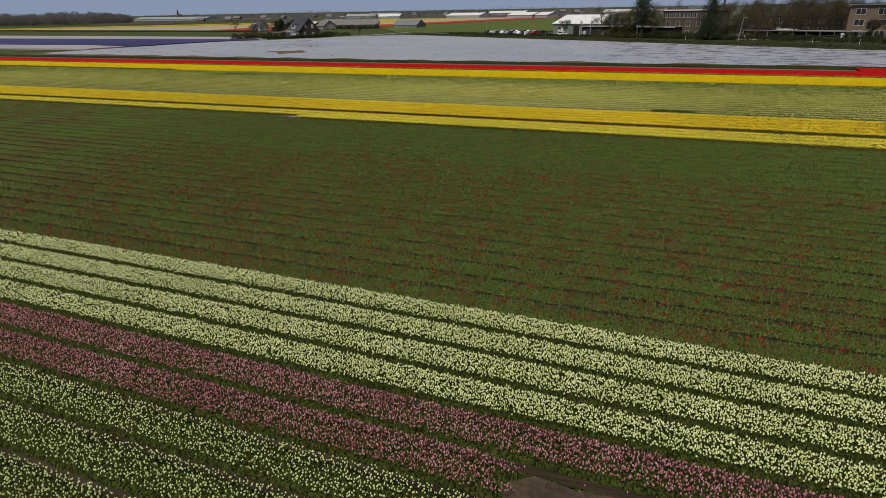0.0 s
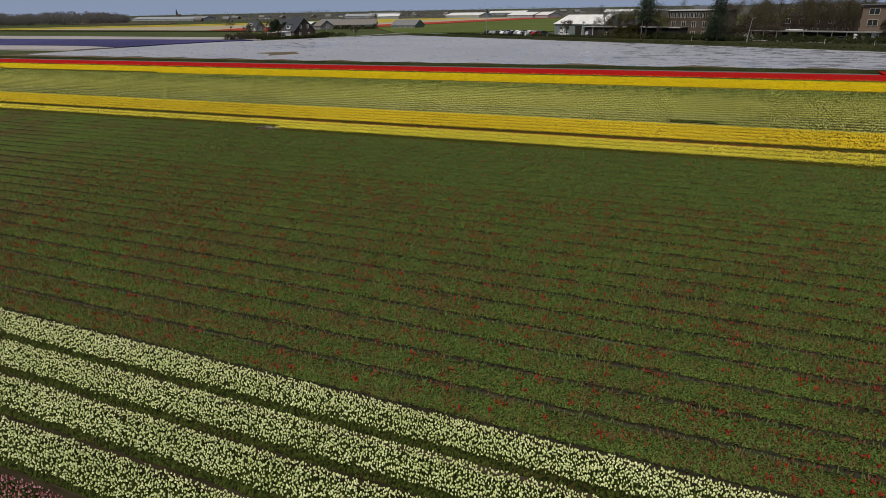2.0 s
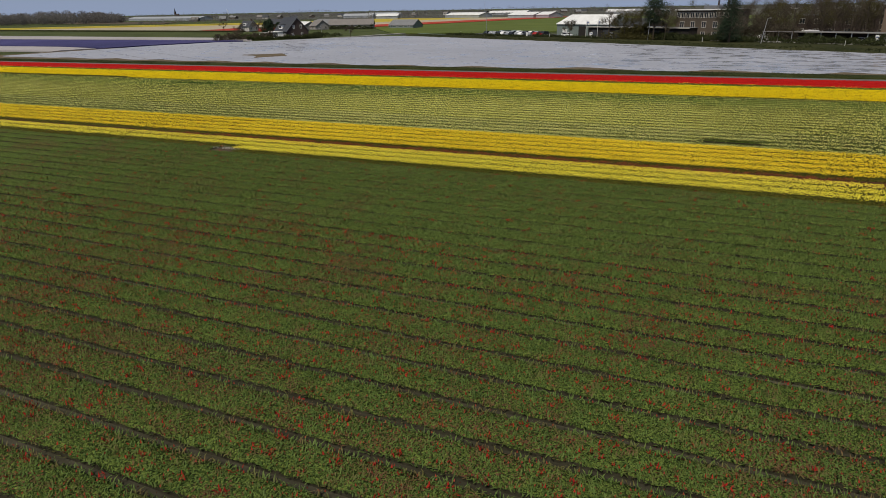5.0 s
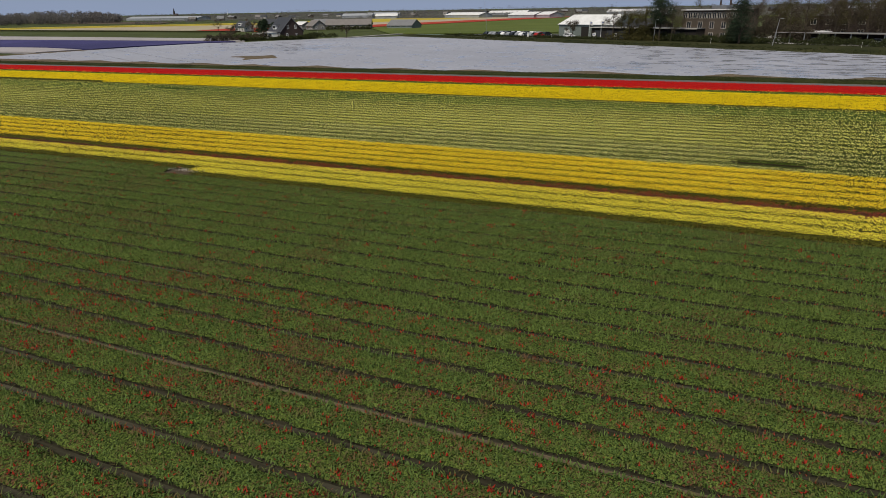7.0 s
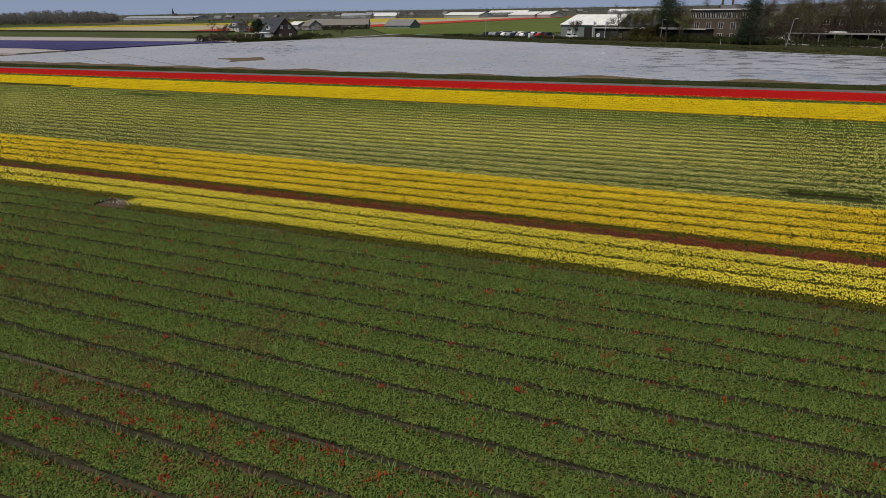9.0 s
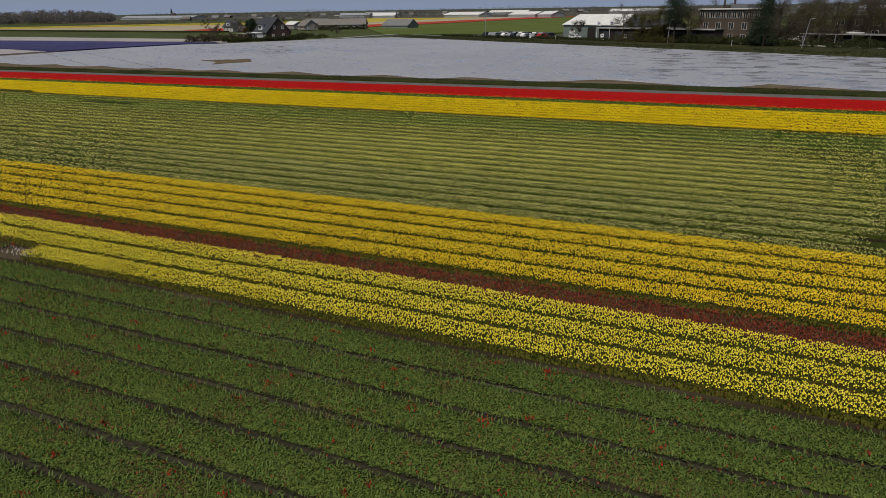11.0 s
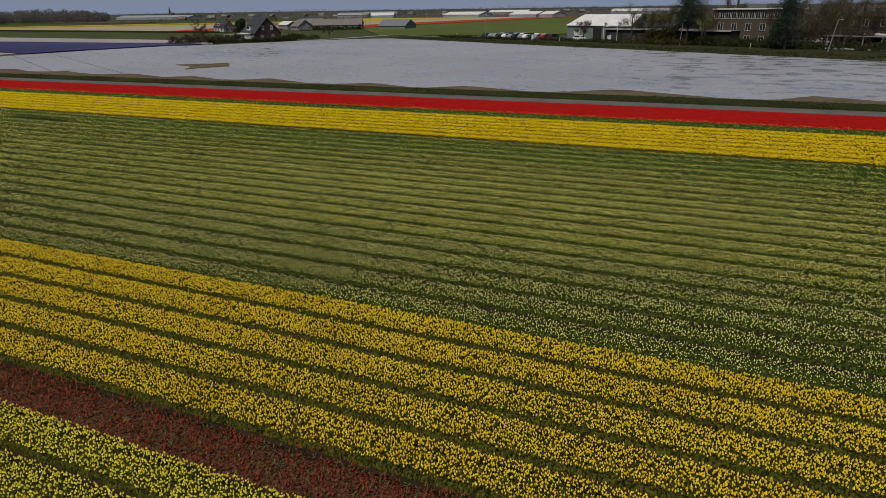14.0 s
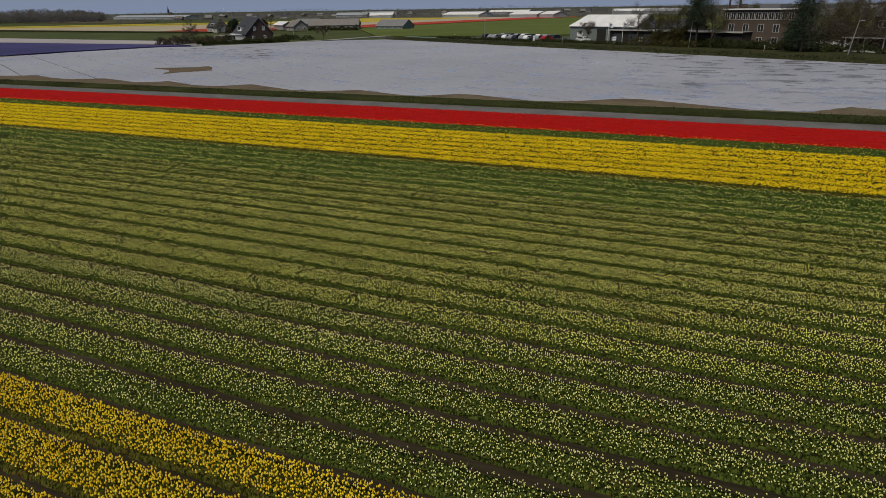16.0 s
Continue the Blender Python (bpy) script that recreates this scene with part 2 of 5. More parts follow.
def tube(bm, points, radii, sides=6):
    """A round bar through the points with a radius at each."""
    rings = []
    for i, p in enumerate(points):
        p = Vector(p)
        d = (Vector(points[min(i + 1, len(points) - 1)]) - Vector(points[max(i - 1, 0)])).normalized()
        u = d.orthogonal().normalized()
        w = d.cross(u)
        rings.append([bm.verts.new(p + (u * math.cos(k * math.tau / sides) + w * math.sin(k * math.tau / sides)) * radii[i]) for k in range(sides)])
    for r0, r1 in zip(rings, rings[1:]):
        for k in range(sides):
            bm.faces.new((r0[k], r0[(k + 1) % sides], r1[(k + 1) % sides], r1[k]))
    bm.faces.new(rings[0][::-1])
    bm.faces.new(rings[-1])
    return bm


def at(ob, x, y, z=0.0, turn=0.0):
    ob.matrix_basis = pose(x, y, z, 0, 0, turn)
    return ob
# ---------------------------------------------------------------- ground
def slab(name, outline, z0, z1, mat, kind="structure", label="", category=""):
    """A flat piece of land: its outline, pushed up from z0 to z1."""
    ob = part(name, prism(bmesh.new(), outline, "z", z0, z1), mat)
    return tagged(ob, label, category, kind=kind)


slab("ground", [(-3500, -900), (3500, -900), (3500, 4200), (-3500, 4200)], -1.2, -0.30, M["grass"], label="flat green meadow land reaching the horizon", category="ground")
slab("field_soil", [(-215, -6), (60, -6), (60, 121.9), (-215, 121.9)], -0.32, 0.0, M["soil"], label="dark damp bulb field soil between the beds", category="soil")


slab("dry_field_soil", [(-214, 20.4), (59, 20.4), (59, 56.1), (-214, 56.1)], -0.3, 0.006, M["dry_soil"], label="trodden brown soil between the topped beds", category="soil")


# ---------------------------------------------------------------- tulip beds
PITCH = 1.452


def reach(x, y):
    """How near the straight line of the flight comes to a place while that place still lies ahead of it."""
    best = np.full(np.shape(x), 170.0)
    for u in np.linspace(0, 1, 14):
        dx, dy = x + 19.8 * u, y - 59.4 * u
        ahead, side = 0.918 * dy - 0.396 * dx, np.abs(0.918 * dx + 0.396 * dy)
        best = np.where((ahead > 10) & (side < 0.66 * ahead + 5), np.minimum(best, np.hypot(ahead, side)), best)
    return best


def coarse(d):
    """How much larger and fewer the plants grow with distance."""
    return np.clip(d / 30, 1, 1.7) + np.where(d > 160, 1.6, 0)


KNOTS = np.random.default_rng(3).random((509, 257))


def knot(x, y, cell=0.15):
    """Flowers stand in knots about a hand wide, with gaps between: 0 in a gap to 1 in a knot."""
    u, v = x / cell + 0.6 * np.sin(y * 7.0), y / cell + 0.6 * np.sin(x * 5.0)
    i, j = np.floor(u).astype(int), np.floor(v).astype(int)
    return KNOTS[i % 509, j % 257]


def spread(rng, density, x0, x1, yc, width, patch=None, limit=1e9, power=2.0, knots=False):
    """Places over a bed, thinner and coarser with distance."""
    across = max(2, round(width * density ** 0.5))
    along = int((x1 - x0) * density * width / across)
    n = across * along
    i, j = np.divmod(np.arange(n), across)
    x = x0 + (i + 0.5 + 0.5 * (j % 2) + rng.uniform(-0.42, 0.42, n)) * (x1 - x0) / along
    v = (j + 0.5 + rng.uniform(-0.42, 0.42, n)) / across - 0.5
    y = yc + v * width
    d = reach(x, y)
    k = coarse(d)
    keep = rng.random(n) < np.clip((limit - d) / 24, 0, 1) / k ** power
    if patch is not None:
        keep &= rng.random(n) < patch(x, y)
    if knots:
        keep &= rng.random(n) < 0.82 + (0.45 * knot(x, y) - 0.22) * np.clip((2.1 - k) / 0.8, 0, 1)
    return x[keep], y[keep], d[keep], k[keep], v[keep]


def join(parts):
    V, F, o = [], [], 0
    for v, f in parts:
        if len(v):
            V.append(v.reshape(-1, 3))
            F.append(f.reshape(-1, 3) + o)
            o += V[-1].shape[0]
    return np.concatenate(V), np.concatenate(F)


def cups(rng, x, y, z, r, h, rings, sides, foot=True, front=False, wide=(1.0, 1.0)):
    """Tulip cups: a foot, one or two rings of petals, and a closed or open top."""
    n = len(x)
    a0 = rng.uniform(0, math.tau, n) if not front else math.radians(-90) + rng.uniform(-0.4, 0.4, n)
    lx, ly = rng.normal(0, 0.12, n), rng.normal(0, 0.12, n)
    ang = a0[:, None] + np.arange(sides) * math.tau / sides
    cols = [np.stack([x, y, z], -1)[:, None]]
    for zr, rr in rings:
        jig = 1 + rng.uniform(-0.18, 0.18, (n, sides))
        cols.append(np.stack([x[:, None] + np.cos(ang) * r[:, None] * rr * jig * wide[0] + (lx * h * zr)[:, None], y[:, None] + np.sin(ang) * r[:, None] * rr * jig * wide[1] + (ly * h * zr)[:, None], (z + h * zr)[:, None] + 0 * ang + rng.uniform(-0.06, 0.06, (n, sides)) * h[:, None]], -1))
    cols.append(np.stack([x + lx * h, y + ly * h, z + h], -1)[:, None])
    V = np.concatenate(cols, 1)
    t, m = [], len(rings)
    for k in range(sides):
        k2 = (k + 1) % sides
        if foot:
            t.append((0, 1 + k2, 1 + k))
        for q in range(m - 1):
            a, b = 1 + q * sides, 1 + (q + 1) * sides
            t += [(a + k, a + k2, b + k2), (a + k, b + k2, b + k)]
        if front and k == 1:
            continue  # the shut far side of a small far cup
        t.append((1 + (m - 1) * sides + k, 1 + (m - 1) * sides + k2, 1 + m * sides))
    F = np.array(t)[None] + (np.arange(n) * V.shape[1])[:, None, None]
    return V, F


def blades(rng, x, y, z, length, width, fine, droop=(0.15, 0.95)):
    """Bent tulip leaves: a broad foot, a waist and a tip; coarse ones are single pointed leaves."""
    n = len(x)
    a = rng.uniform(0, math.tau, n)
    lean = rng.uniform(*droop, n)
    dx, dy = np.cos(a), np.sin(a)
    wx, wy = -dy * width / 2, dx * width / 2
    o, s = length * np.sin(lean), length * np.cos(lean)

    def p(u, w, e):
        return np.stack([x + dx * o * u + wx * w, y + dy * o * u + wy * w, z + s * e], -1)
    if fine:
        V = np.stack([p(0, -0.7, 0), p(0, 0.7, 0), p(0.45, -1, 0.62), p(0.45, 1, 0.62), p(1.05, 0, 0.85)], 1)
        t = [(0, 1, 3), (0, 3, 2), (2, 3, 4)]
    else:
        V = np.stack([p(0.1, -1, 0.05), p(0.1, 1, 0.05), p(1, 0, 0.95)], 1)
        t = [(0, 1, 2)]
    return V, np.array(t)[None] + (np.arange(n) * V.shape[1])[:, None, None]


def stems(rng, x, y, z, top):
    w = 0.006
    a = rng.uniform(0, math.pi, len(x))
    c, s = np.cos(a) * w, np.sin(a) * w
    V = np.stack([np.stack([x - c, y - s, z + 0 * x], -1), np.stack([x + c, y + s, z + 0 * x], -1), np.stack([x, y, top], -1)], 1)
    return V, np.array([(0, 1, 2)])[None] + (np.arange(len(x)) * 3)[:, None, None]


def wave(x, y, seed, f=0.12):
    """Soft patchiness, 0 to 1, drawn out along the rows."""
    s = np.zeros_like(x)
    for i in range(5):
        q = seed * 7.3 + i * 2.1
        s += np.sin(x * f * (1 + 0.77 * i) + q + 1.3 * np.sin(y * 0.9 + q)) * np.cos(y * (0.5 + 0.4 * i) + q * 1.7)
    return np.clip(0.5 + s / 5, 0, 1)


STYLES = {
    # petals, flowers per square metre, radius, height of cup, height it stands at, leaves per square metre, canopy, leaf, words, group
    "white": ("white", 245, 0.0262, 0.070, 0.34, 26, "under_leaf", "leaf", "dense bed of creamy white tulips in full bloom", "white tulip beds"),
    "cream": ("cream", 130, 0.0245, 0.066, 0.33, 50, "under_leaf", "leaf", "loose bed of greenish white tulips in bloom", "cream tulip beds"),
    "pink": ("pink", 180, 0.0245, 0.074, 0.33, 34, "under_leaf", "leaf", "bed of dusky pink tulips with pale petal edges", "pink tulip beds"),
    "headed": (None, 0, 0, 0, 0, 165, "headed", "leaf_worn", "bed of green topped tulips with stray red blooms", "topped tulip beds"),
    "lemon": ("lemon", 230, 0.0250, 0.066, 0.34, 26, "litter", "leaf", "dense bed of lemon yellow tulips in bloom", "lemon tulip beds"),
    "rust": (None, 0, 0, 0, 0, 70, "withered", "leaf_worn", "bed of fading dark red tulips", "fading red beds"),
    "gold": ("gold", 232, 0.0250, 0.076, 0.34, 24, "litter", "leaf", "dense bed of golden yellow tulips", "golden tulip beds"),
    "ivory": ("ivory", 196, 0.0185, 0.054, 0.21, 16, "canopy", "leaf", "bed of small ivory white tulips among green leaves", "pale tulip beds"),
    "pale": ("pale", 202, 0.0180, 0.050, 0.21, 16, "canopy", "leaf", "bed of small pale yellow tulips among green leaves", "pale tulip beds"),
    "thin": ("pale", 84, 0.0195, 0.048, 0.24, 44, "thin_cover", "leaf", "green tulip bed with few pale flowers", "thin tulip beds"),
    "sparse": ("lemon", 20, 0.018, 0.05, 0.25, 44, "thin_cover", "leaf", "green tulip bed with few yellow flowers", "thin tulip beds"),
    "yellow": ("yellow", 230, 0.032, 0.072, 0.30, 30, "litter", "leaf", "dense bed of bright yellow tulips", "yellow tulip beds"),
    "red": ("red", 70, 0.036, 0.055, 0.30, 10, "red_cover", "leaf", "dense bed of bright red tulips", "red tulip beds"),
}


def canopy(rng, yc, width, x0, x1, bare, top=0.2, foot=0.0):
    """The low closed cover of leaves over a bed: an uneven ridge."""
    mid = -5.8 - (yc - 13.8) * 0.334
    near = np.arange(max(x0, mid - 30), min(x1, mid + 30), 0.32)
    xs = np.concatenate([np.arange(x0, mid - 30, 2.6), near, np.arange(mid + 30, x1, 4.0), [x0, x1]])
    xs = np.unique(xs[(xs >= x0) & (xs <= x1)])
    prof = [(-0.5, 0.0), (-0.465, 0.8), (-0.24, 1.0), (0, 1.0), (0.24, 1.0), (0.465, 0.8), (0.5, 0.0)]
    n, m = len(xs), len(prof)
    V = np.zeros((n, m, 3))
    b = np.ones(n)
    for a0, a1 in bare:
        b = np.where((xs > a0) & (xs < a1), 0.04, b)
    for j, (u, e) in enumerate(prof):
        V[:, j, 0] = xs
        V[:, j, 1] = yc + u * width + rng.normal(0, 0.022, n)
        V[:, j, 2] = (e * top + (1 - e) * foot + (rng.normal(0, 0.022, n) if 0 < j < m - 1 else -0.01)) * b
    i = np.arange(n - 1)[:, None] * m + np.arange(m - 1)[None]
    F = np.concatenate([np.stack([i, i + m, i + m + 1], -1).reshape(-1, 3), np.stack([i, i + m + 1, i + 1], -1).reshape(-1, 3)])
    return V.reshape(-1, 3), F


def bed(style, y0, seed, bare=(), gain=1.0, width=None, lost=(), vary=0.16, pitch=PITCH, span=(-208, 58)):
    """One bed along x, from y0 to y0 + pitch. bare: stretches of open soil; lost: stretches with no flowers; span: its two ends."""
    rng = np.random.default_rng(1000 + seed)
    width = width or {"headed": 1.2, "pale": 1.1, "ivory": 1.1, "lemon": 1.11, "gold": 1.16, "white": 1.15, "yellow": 1.16, "thin": 1.02, "red": 1.3}.get(style, 1.2)
    mat, dens, r, h, zs, leafs, cov, leaf, words, group = STYLES[style]
    yc = y0 + pitch / 2
    if style == "headed" and yc > 42:
        leaf = "leaf_fresh"
    x0, x1 = max(-1.5 * yc - 30, span[0]), min(0.12 * yc + 20, span[1])

    def full(x, y):
        p = np.ones_like(x)
        for a0, a1 in bare:
            p = np.where((x > a0 + 0.4 * np.sin(y * 9)) & (x < a1 + 0.4 * np.sin(y * 7)), 0.03, p)
        return p

    def bloom(x, y):
        p = full(x, y) * gain * (1 - vary * wave(x, y, seed % 5, 0.5))
        if style in ("pale", "ivory"):
            p = p * (1 - 0.15 * np.clip((x + 45) / 50, 0, 1)) * (1 - 0.28 * np.clip((-32 - x) / 45, 0, 1))
        for a0, a1 in lost:
            p = np.where((x > a0) & (x < a1), 0, p)
        return p
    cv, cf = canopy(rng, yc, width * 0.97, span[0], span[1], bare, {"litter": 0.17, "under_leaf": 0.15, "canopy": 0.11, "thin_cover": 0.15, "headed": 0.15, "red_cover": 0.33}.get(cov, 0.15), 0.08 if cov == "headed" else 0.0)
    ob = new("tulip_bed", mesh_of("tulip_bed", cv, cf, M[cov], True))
    tagged(ob, words, "flower bed", group)
    if cov == "headed":
        h, e = width / 2, 0.09
        part("soil_ridge", prism(bmesh.new(), [(yc - h - 0.03, -0.02), (yc - h + 0.03, e), (yc + h - 0.03, e), (yc + h + 0.03, -0.02)], "x", span[0], span[1]), M["ridge"], ob, "ridge of soil, darker than the furrow floor")
    # leaves
    x, y, d, k, v = spread(rng, leafs * 1.1, x0, x1, yc, width * (1.07 if style == "headed" else 0.97), full, 62 if style == "headed" else 30)
    near = d < 15
    tall = {"headed": 0.20, "rust": 0.17}.get(style, 0.27)
    z = (0.11 if style in ("headed", "rust") else 0.06) - 0.04 * (2 * v) ** 4
    droop = (0.3, 1.3) if style in ("headed", "rust") else (0.15, 0.95)
    got = [blades(rng, x[s], y[s], z[s], tall * rng.uniform(0.6, 1.15, s.sum()) * (1 if fine else 1.1), (0.036 if style == "headed" else 0.040) * k[s] * (1 if fine else 1.15), fine, droop) for s, fine in ((near, True), (~near, False)) if s.any()]
    # flowers
    if mat:
        fx, fy, fd, fk, fv = spread(rng, dens, x0, x1, yc, width, bloom, power=1.9, knots=True)
        fz = zs + rng.normal(0, 0.028, len(fx)) + 0.05 * (knot(fx, fy) - 0.6) - 0.04 * np.abs(2 * fv) ** 5
        n1 = fd < 22
        if n1.any():
            got.append(stems(rng, fx[n1], fy[n1], 0.05, fz[n1]))
        fr, fh = r * fk * rng.uniform(0.7, 1.25, len(fx)), h * fk ** 0.4 * rng.uniform(0.8, 1.2, len(fx))
        fl = []
        shape = fd + rng.normal(0, 5, len(fx)) * (fd > 20)
        for s, rings, sides in ((shape < 15, [(0.0, 0.5), (0.42, 1.0)], 4), ((shape >= 15) & (shape < 32), [(0.2, 1.0)], 4), (shape >= 32, [(0.1, 1.0)], 3)):
            if s.any():
                fl.append(cups(rng, fx[s], fy[s], fz[s], fr[s], fh[s], rings, sides, False, sides == 3, (1.1, 0.85) if sides == 3 else (1, 1)))
        if fl:
            f = under(new("bloom_cover", mesh_of("bloom_cover", *join(fl), M[mat])), ob)
            tagged(f, kind="stuff")
    if style in ("headed", "rust", "thin"):
        # stray red blooms: loose tufts of dull, half withered petals
        share = {"headed": 3.8 * gain, "rust": 17.0}.get(style, 0.05)
        sx, sy, sd, sk, sv = spread(rng, share, x0, x1, yc, width, lambda x, y: np.clip(wave(x, y, seed, 1.3) * 3.2 - (1.1 if style == "headed" else 0.3), 0.08, 1), 48, 1.2)
        if len(sx):
            many = rng.integers(3, 15, len(sx))
            px, py, pk = (np.repeat(q, many) for q in (sx, sy, sk))
            px, py = px + rng.normal(0, 0.10, len(px)) * pk, py + rng.normal(0, 0.065, len(px)) * pk
            st = blades(rng, px, py, rng.uniform(0.12, 0.24, len(px)), 0.12 * pk, 0.05 * pk * rng.uniform(0.5, 1.2, len(px)), False, (0.1, 1.2))
            f = under(new("stray_bloom_cover", mesh_of("stray_bloom_cover", *join([st]), M["rust" if style == "rust" else "stray"])), ob)
            tagged(f, "scattered dull red tulips", kind="stuff")
    if style in ("headed", "rust"):
        sx, sy, sd, sk, sv = spread(rng, 44 * gain ** 0.6 if style == "headed" else 40, x0, x1, yc, width * 1.1, lambda x, y: np.clip(wave(x, y, seed * 3 + 1, 1.9) * 1.5 - 0.35, 0.04, 1), 62)
        V, F = blades(rng, sx, sy, rng.uniform(0.14, 0.24, len(sx)), 0.08 * sk, 0.05 * sk, False)
        f = under(new("fallen_petals", mesh_of("fallen_petals", *join([(V, F)]), M["rust"])), ob)
        tagged(f, "withered dark red petals", kind="stuff")
    if got:
        tagged(under(new("leaves", mesh_of("leaves", *join(got), M[leaf])), ob), kind="stuff")
    return ob


seed = 0


def beds(style, y0, y1, pitch=PITCH, **k):
    """Beds side by side from y0 to about y1."""
    global seed
    for i in range(round((y1 - y0) / pitch)):
        bed(style, y0 + i * pitch, seed, pitch=pitch, **k)
        seed += 1


bed("cream", 3.52, 301, pitch=1.5)
bed("cream", 5.02, 302, gain=0.8, pitch=1.5)
bed("cream", 6.52, 303, pitch=1.5)
bed("cream", 8.02, 304, bare=[(-3.2, 30)], pitch=1.5)
bed("cream", 9.52, 305, bare=[(-3.6, 3)], pitch=1.5)
bed("pink", 11.02, 306, bare=[(-3.6, 3.5)], pitch=1.51)
bed("pink", 12.53, 307, pitch=1.51)
crng = np.random.default_rng(12)
cn = 70
clump = cups(crng, crng.normal(-41.7, 0.75, cn), crng.uniform(56.5, 57.2, cn), crng.uniform(0.16, 0.26, cn), np.full(cn, 0.022), np.full(cn, 0.10), [(0.3, 1.0)], 4)
tagged(new("hyacinth_clump", mesh_of("hyacinth_clump", *join([clump]), M["mauve"])), "small clump of whitish hyacinths at the row's end", "flowers", kind="stuff")
slab("bare_soil", [(-3.2, 8.3), (-2.6, 8.18), (0.5, 8.26), (3.2, 8.2), (9, 8.3), (9, 9.4), (3.6, 9.7), (3.3, 12.1), (2.2, 12.35), (1.2, 12.25), (-0.4, 12.42), (-1.9, 12.22), (-3.0, 12.35), (-3.8, 11.7), (-3.5, 10.9), (-3.9, 10.2), (-3.4, 9.4)], -0.1, 0.03, M["furrow"], label="bare brown soil at the end of the beds", category="soil")
slab("bare_soil", [(-43.9, 56.45), (-43.0, 56.30), (-41.9, 56.36), (-41.0, 56.45), (-40.8, 57.0), (-41.1, 57.4), (-42.4, 57.50), (-43.5, 57.40), (-44.1, 57.0)], -0.1, 0.06, M["furrow"], label="small bare patch of brown soil at the row's end", category="soil")
beds("white", 14.06, 20.15, pitch=1.52)
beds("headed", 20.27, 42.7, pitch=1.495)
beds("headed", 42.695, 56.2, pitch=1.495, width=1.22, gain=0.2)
bed("lemon", 56.33, 400, span=(-41.2, 58))
bed("headed", 56.12, 499, span=(-208, -43.3), gain=0.2)
bed("lemon", 57.70, 401)
bed("lemon", 59.08, 402)
bed("rust", 60.48, 403, width=1.4)
beds("gold", 61.93, 69.5, pitch=1.51)
STEP = 1.5085
beds("ivory", 69.55, 71.1, pitch=STEP, gain=0.72)
bed("ivory", 71.06, 411, bare=[(-6.4, -1.6)], pitch=STEP, gain=0.75)
bed("ivory", 72.57, 412, pitch=STEP, gain=0.78)
beds("ivory", 74.08, 77.1, pitch=STEP, gain=0.82)
beds("pale", 77.097, 87.66, pitch=STEP, gain=0.92)
beds("pale", 87.656, 90.68, gain=0.75, pitch=STEP)
beds("pale", 90.673, 93.7, gain=0.6, pitch=STEP)
bed("thin", 93.69, 420, pitch=STEP)
bed("thin", 95.20, 421, bare=[(-86, -77)], gain=0.8, pitch=STEP)
beds("thin", 96.71, 99.73, gain=0.7, pitch=STEP)
bed("yellow", 99.72, 430, lost=[(-300, -101)], pitch=1.56)
tagged(part("sandy_furrow", prism(bmesh.new(), [(36.40, -0.05), (36.50, 0.012), (36.64, 0.02), (36.78, 0.012), (36.88, -0.05)], "x", -120, 22), M["sandy"]), "pale sandy wheel track between two beds", "furrow", kind="structure")
beds("yellow", 101.28, 110.65, pitch=1.56, width=1.2)
beds("sparse", 110.70, 114.6, pitch=1.95, width=1.75)
beds("red", 114.66, 121.6, pitch=1.39)
beds("red", 122.6, 128.2, pitch=1.39, span=(20.5, 70))
# ---------------------------------------------------------------- beyond the tulips: track, bank and covered field
slab("track", [(-230, 121.92), (19.5, 121.92), (22, 124.5), (22.5, 126.8), (-230, 126.8)], -0.2, 0.02, M["grey_soil"], label="grey bare earth track along the red tulips", category="track")
bank_bm = bmesh.new()
prism(bank_bm, [(126.5, -0.2), (126.7, 0.20), (127.6, 0.34), (129.6, 0.36), (130.6, 0.14), (130.9, -0.2)], "x", -260, 80)
grass_bank = tagged(part("grass_bank", bank_bm, M["bank"]), "dark green grass bank beside the track", "bank", kind="structure")
grng = np.random.default_rng(61)
gn = 36000
gx, gy = grng.uniform(-190, 40, gn), 126.6 + 3.6 * grng.random(gn) ** 1.6
blade_v, blade_f = blades(grng, gx, gy, np.interp(gy, (126.5, 126.7, 127.6, 129.6, 130.6), (0, 0.16, 0.30, 0.32, 0.1)), 0.20 * grng.uniform(0.5, 1.2, gn) * (0.6 + 0.6 * np.sin(gx * 0.21) ** 2), np.full(gn, 0.05), False)
tagged(new("bank_grass", mesh_of("bank_grass", *join([(blade_v, blade_f)]), M["bank"])), "rough dark grass along the bank's edge", "grass", kind="stuff")
slab("dry_margin", [(-230, 130.9), (75, 130.9), (75, 132.2), (-230, 132.2)], -0.25, 0.06, M["dry_grass"], label="strip of pale dry grass before the cover", category="grass")
slab("sandy_margin", [(-200, 132.3), (78, 132.3), (78, 156), (-126, 267), (-172, 221), (-196, 170)], -0.25, 0.03, M["sandy"], label="dry sandy soil under the field cover", category="soil")

ROAD0, ALONG, AWAY = Vector((-126, 265.8, 0)), Vector((0.8763, -0.4817, 0)), Vector((0.4817, 0.8763, 0))
ROAD_TURN = -28.8


def by_road(s, n):
    """A place s metres along the road's edge and n metres beyond it."""
    p = ROAD0 + ALONG * s + AWAY * n
    return p.x, p.y


def road_slab(name, s0, s1, n0, n1, z0, z1, mat, label, category):
    return slab(name, [by_road(s0, n0), by_road(s1, n0), by_road(s1, n1), by_road(s0, n1)], z0, z1, mat, label=label, category=category)


